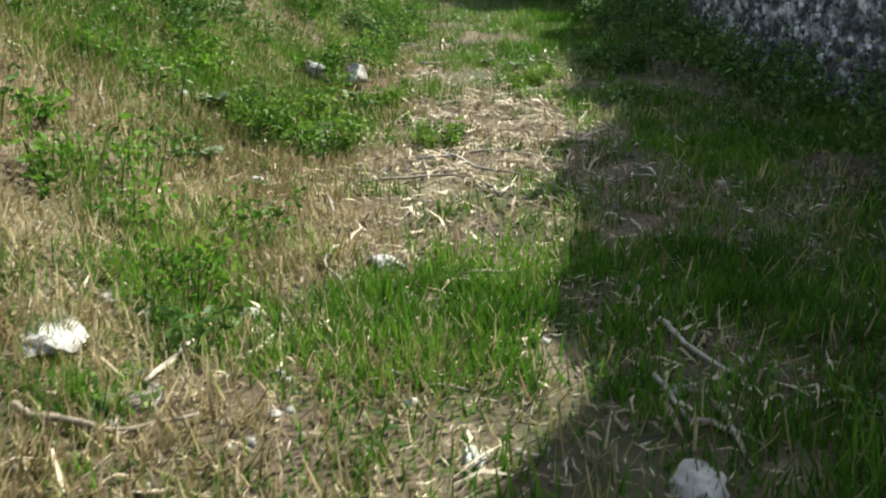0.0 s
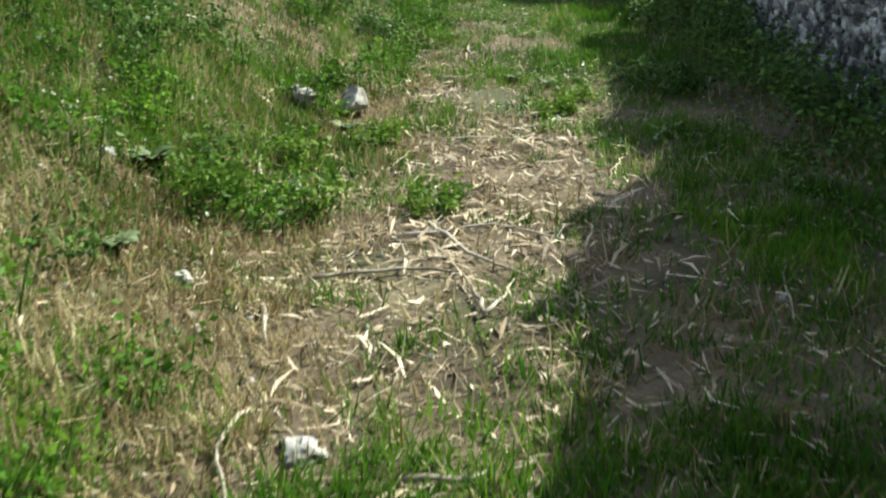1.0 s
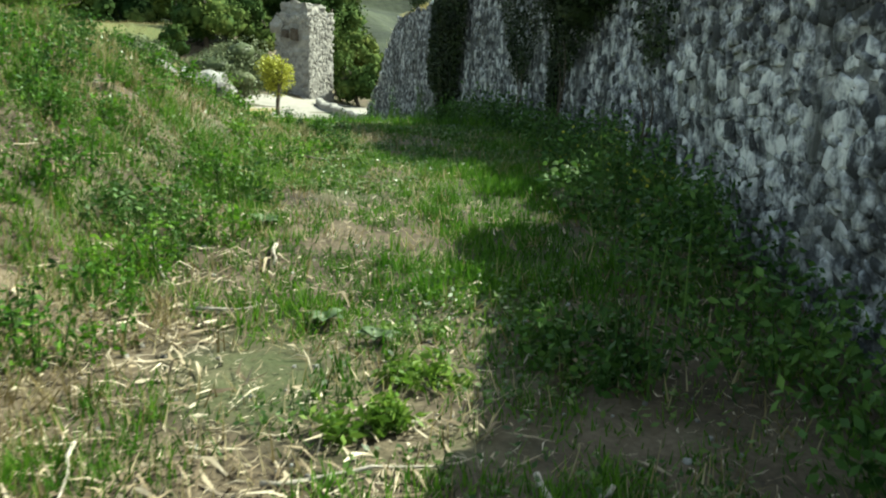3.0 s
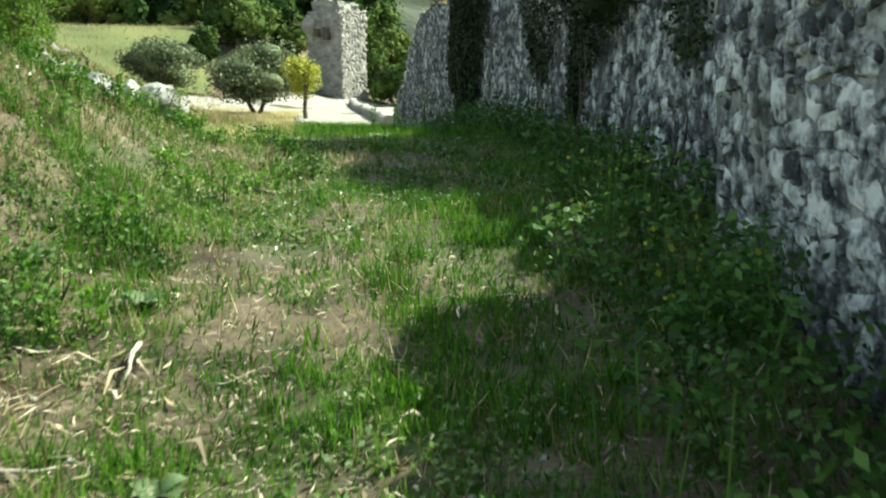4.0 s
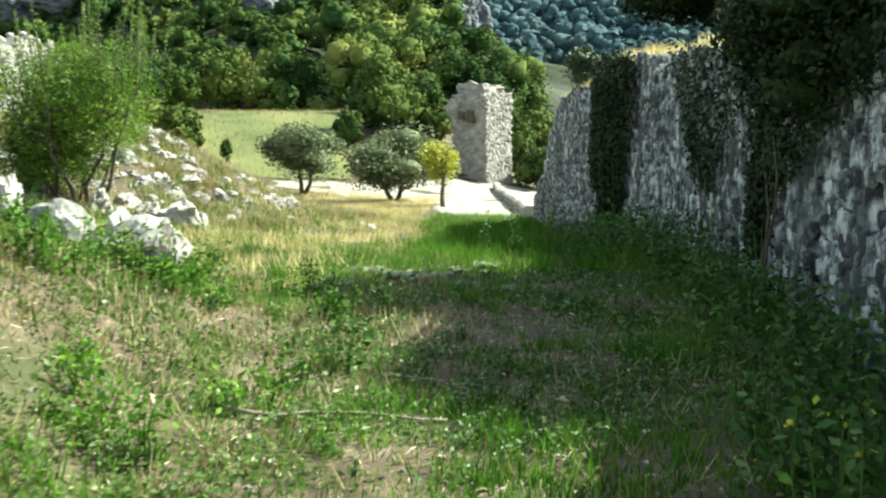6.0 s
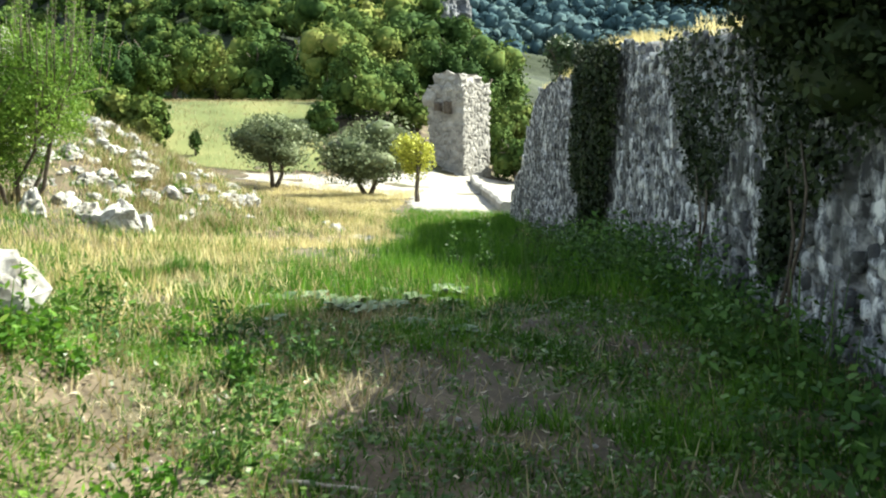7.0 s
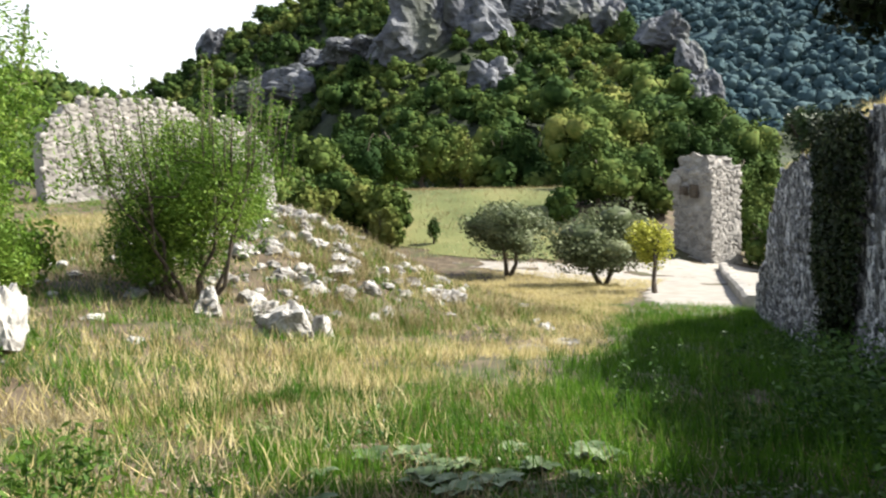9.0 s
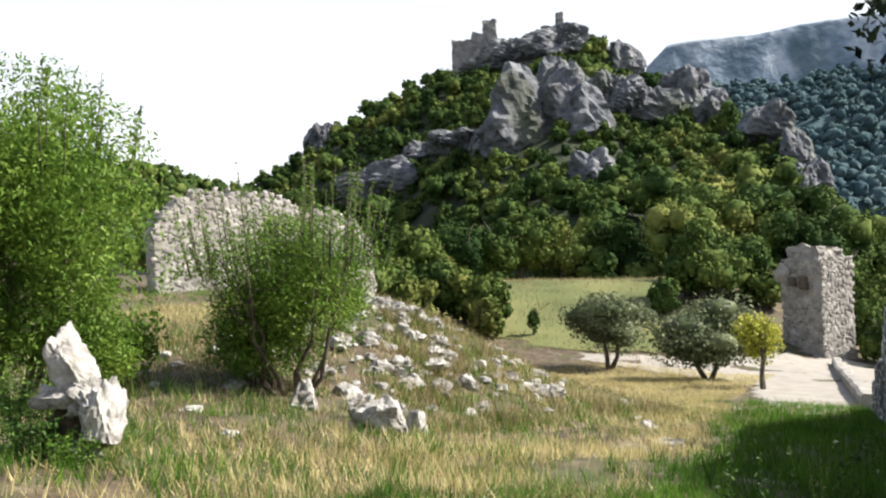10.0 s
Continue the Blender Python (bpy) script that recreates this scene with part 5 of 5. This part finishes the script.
# a jagged outcrop: across, up, back, half-sizes, tilt
OUT = (-7.9, 20.95)
for k, (a, up, b, s, tilt, what) in enumerate([(-0.10, 1.0, 0.05, (0.27, 0.3, 0.62), 20, "rock"), (0.12, 0.66, 0.0, (0.25, 0.28, 0.36), 24, "rock"), (-0.2, 0.66, -0.02, (0.28, 0.24, 0.24), 0, "rock"),
                                               (0.25, 0.4, -0.04, (0.22, 0.28, 0.5), -14, "rock"), (-0.03, 0.05, -0.1, (0.34, 0.26, 0.24), 12, "rock"), (-0.1, 0.3, 0.25, (0.45, 0.4, 0.62), 0, "soil")]):
    a, up, s = a * 0.95 + 0.05, up * 0.86, tuple(q * 0.88 for q in s)
    x, y = OUT[0] + 0.83 * a - 0.56 * b, OUT[1] + 0.56 * a + 0.83 * b
    ob = rock(x, y, s, 1063 + k, "jagged white limestone outcrop beside the leafy tree" if what == "rock" else "brown earth bank holding the limestone outcrop", "outcrop", "rock_outcrop" if what == "rock" else "earth_bank",
              group="outcrop", z=gz(*OUT) + up, rz=34, sink=0.35, rough=0.4, material=what)
    ob.matrix_world = ob.matrix_world @ Matrix.Rotation(-math.radians(tilt), 4, "Y")
for k, (x, y, s) in enumerate([(-8.35, 26.3, (0.55, 0.4, 0.5)), (-9.2, 27.0, (0.3, 0.3, 0.28)), (-9.75, 27.6, (0.45, 0.35, 0.26)), (-9.2, 27.9, (0.3, 0.28, 0.25)), (-8.7, 27.6, (0.3, 0.25, 0.3)),
                               (-10.2, 26.7, (0.35, 0.35, 0.4)), (-10.7, 28.4, (0.3, 0.3, 0.25)), (-6.3, 30.2, (0.4, 0.2, 0.05)), (-5.85, 29.9, (0.3, 0.2, 0.05)), (-6.0, 31.2, (0.4, 0.3, 0.05)),
                               (-8.6, 23.6, (0.14, 0.12, 0.08)), (-10.4, 24.6, (0.2, 0.14, 0.1)), (-12.4, 25.6, (0.18, 0.14, 0.09)), (-13.5, 27.0, (0.25, 0.15, 0.1))]):
    rock(x, y, s, 1080 + k, "sunlit white limestone rock in the dry grass", group="rocks by the bush")
for k, (x, y, h, r) in enumerate([(-8.3, 20.75, 0.7, 0.32), (-8.5, 21.0, 0.8, 0.36), (-8.05, 20.6, 0.4, 0.28), (-7.6, 20.7, 0.3, 0.22), (-8.75, 20.65, 0.8, 0.4)]):
    weed(x, y, h, r, 700, 0.05, 1190 + k, "leafy green weeds round the limestone outcrop", "bush" if k % 2 else "weed", "outcrop_weed", 12, 0.4, "weeds round the outcrop")
# the rubble mound
for nm, mt, cnt, ln in (("grass", "grass", 1500, 0.24), ("dry_grass", "straw", 2600, 0.3)):
    c = pick(rs, cnt, (-16.5, -8.5), (27.5, 38.5), lambda x, y: np.clip(0.25 + 1.2 * (P2(x, y) - 0.3), 0, 1))
    tagged(new(nm, blade_mesh(nm, rs, tufts(rs, c, 22, 0.13), ln, 0.012, 0.7, mt, 0.8)), "rough grass growing between the stones of the mound", "grass", kind="stuff")
r2 = np.random.RandomState(1200)
for k in range(290):
    a, b = r2.normal() * 1.6, r2.normal() * 2.6
    x, y = -12.4 + a + 0.15 * b, 32.6 + b
    s = 0.08 + 0.22 * r2.rand() ** 2.2
    rock(x, y, (s * 1.3, s, s * 0.8), 1201 + k % 23, "pale rubble stone on the overgrown mound", "stone", "rubble_stone", rz=r2.uniform(0, 360), group="rubble on the mound")


# ---- sticks ----
def stick(points, r, label, seed, name="stick"):
    """A dry branch lying on the ground, through points of the plan."""
    rs = np.random.RandomState(seed)
    pts = []
    for i in range(len(points) - 1):
        for t in np.linspace(0, 1, 5)[: 5 if i == len(points) - 2 else 4]:
            p = [points[i][j] * (1 - t) + points[i + 1][j] * t for j in (0, 1)]
            pts.append((p[0] + rs.normal() * 0.006, p[1] + rs.normal() * 0.006, gz(*p) + r + 0.012 + abs(rs.normal()) * 0.008))
    rad = [r * (1.1 - 0.6 * i / (len(pts) - 1)) for i in range(len(pts))]
    v, f = limb(pts, rad, 6)
    me = mesh_of(name, v, f, "deadwood", True)
    return tagged(new(name, me), label, "stick", "dry sticks")


BL = "bleached dry stick lying on the path"
for k, (pts, r) in enumerate([([(0.55, 8.85), (0.62, 8.62), (0.72, 8.42)], 0.014), ([(0.82, 8.78), (0.70, 8.6), (0.58, 8.32)], 0.013), ([(-1.1, 4.35), (-1.12, 4.08), (-0.98, 3.75)], 0.009),
                              ([(-0.52, 3.98), (-0.3, 4.0), (-0.12, 4.1)], 0.01), ([(0.2, 3.75), (0.19, 3.55), (0.05, 3.4)], 0.009), ([(0.25, 3.4), (0.3, 3.2), (0.42, 2.9)], 0.011),
                              ([(-1.42, 3.1), (-1.46, 2.75)], 0.016), ([(-1.75, 2.45), (-1.45, 2.42), (-1.2, 2.5)], 0.012), ([(-0.7, 3.3), (-0.55, 3.12)], 0.01), ([(0.16, 2.9), (0.2, 2.6)], 0.010),
                              ([(0.3, 2.7), (0.34, 2.45)], 0.012), ([(0.22, 2.62), (0.4, 2.5)], 0.009), ([(-0.9, 6.2), (-0.4, 6.35), (0.0, 6.15)], 0.011), ([(-1.2, 5.6), (-0.8, 5.75), (-0.5, 5.7)], 0.012),
                              ([(-0.35, 5.15), (-0.42, 5.4), (-0.5, 5.7)], 0.011), ([(-0.35, 5.15), (-0.28, 5.42)], 0.010), ([(-1.3, 5.2), (-1.2, 4.9)], 0.012), ([(-0.75, 6.4), (-0.5, 6.0), (-0.2, 5.6)], 0.012),
                              ([(-1.15, 8.9), (-1.0, 8.45)], 0.009), ([(-0.4, 8.7), (-0.1, 8.8), (0.2, 8.9)], 0.01), ([(-0.9, 8.3), (-0.5, 8.35), (-0.25, 8.45)], 0.011), ([(-1.2, 10.5), (-0.9, 10.55)], 0.012),
                              ([(-1.02, 11.5), (-0.95, 11.2)], 0.013), ([(-1.7, 11.2), (-1.5, 10.9)], 0.012), ([(-1.6, 15.0), (-1.1, 15.15), (-0.6, 15.3)], 0.012), ([(-1.1, 15.9), (-0.8, 16.0)], 0.01),
                              ([(-0.7, 2.9), (-0.45, 2.75)], 0.008), ([(-1.9, 7.2), (-1.7, 6.6)], 0.009), ([(-2.1, 8.2), (-1.95, 7.5), (-1.9, 7.0)], 0.008), ([(0.9, 5.3), (0.95, 5.9)], 0.006)]):
    stick(pts, r, BL, 1400 + k)

# ---- the wall's stones, last ----
rs = np.random.RandomState(1500)
proto = []
for k, (v, f) in enumerate(VARIANTS):
    proto.append(mesh_of("stone", v, f, "stone"))
near_count = 0
for wall, ya, yb in ((wall_near, 1.0, 13.15), (wall_far, 13.3, 44.5)):
    items = []
    for s, z, w, h in courses(rs, yb - ya, -3.4 if wall is wall_far else -0.5, 3.4, 0.12 if wall is wall_near else 0.17):
        y = ya + s
        if y > yb or z + h / 2 > float(top_z(y)) + 0.06 or z < gz(float(face_x(y)), y) - 0.25:
            continue
        wear = float(worn(y, z))
        if wear > 0.17 or rs.rand() < 0.05:
            continue
        dy = 0.05
        a = np.array([float(face_x(y + dy) - face_x(y - dy)), 2 * dy, 0])
        a /= np.linalg.norm(a)
        out = np.array([-a[1], a[0], 0])
        p = np.array([float(face_x(y)) + wear - 0.005, y, z])
        k, d = int(rs.randint(14)), rs.uniform(0.018, 0.05)
        w, h = w * 1.14, h * 1.22
        if wall is wall_near and 10.6 < y < 13.15 and near_count < 300 and 0.1 < z:
            ob = new("stone", proto[k])
            ob.parent = wall
            r = 0.42 * math.sin(k * 7.3 + w * 91)
            turn = Matrix(((a[0], -out[0], 0), (a[1], -out[1], 0), (0, 0, 1))) @ Matrix.Rotation(-r, 3, "Y") @ Matrix.Diagonal((w, d, h))
            ob.matrix_basis = Matrix.Translation(p) @ turn.to_4x4()
            near_count += 1
        else:
            items.append((k, p, a, out, w, h, d))
    ob = part("masonry", lay("masonry", items, "stone"), wall)
    ob["kind"] = "stuff"
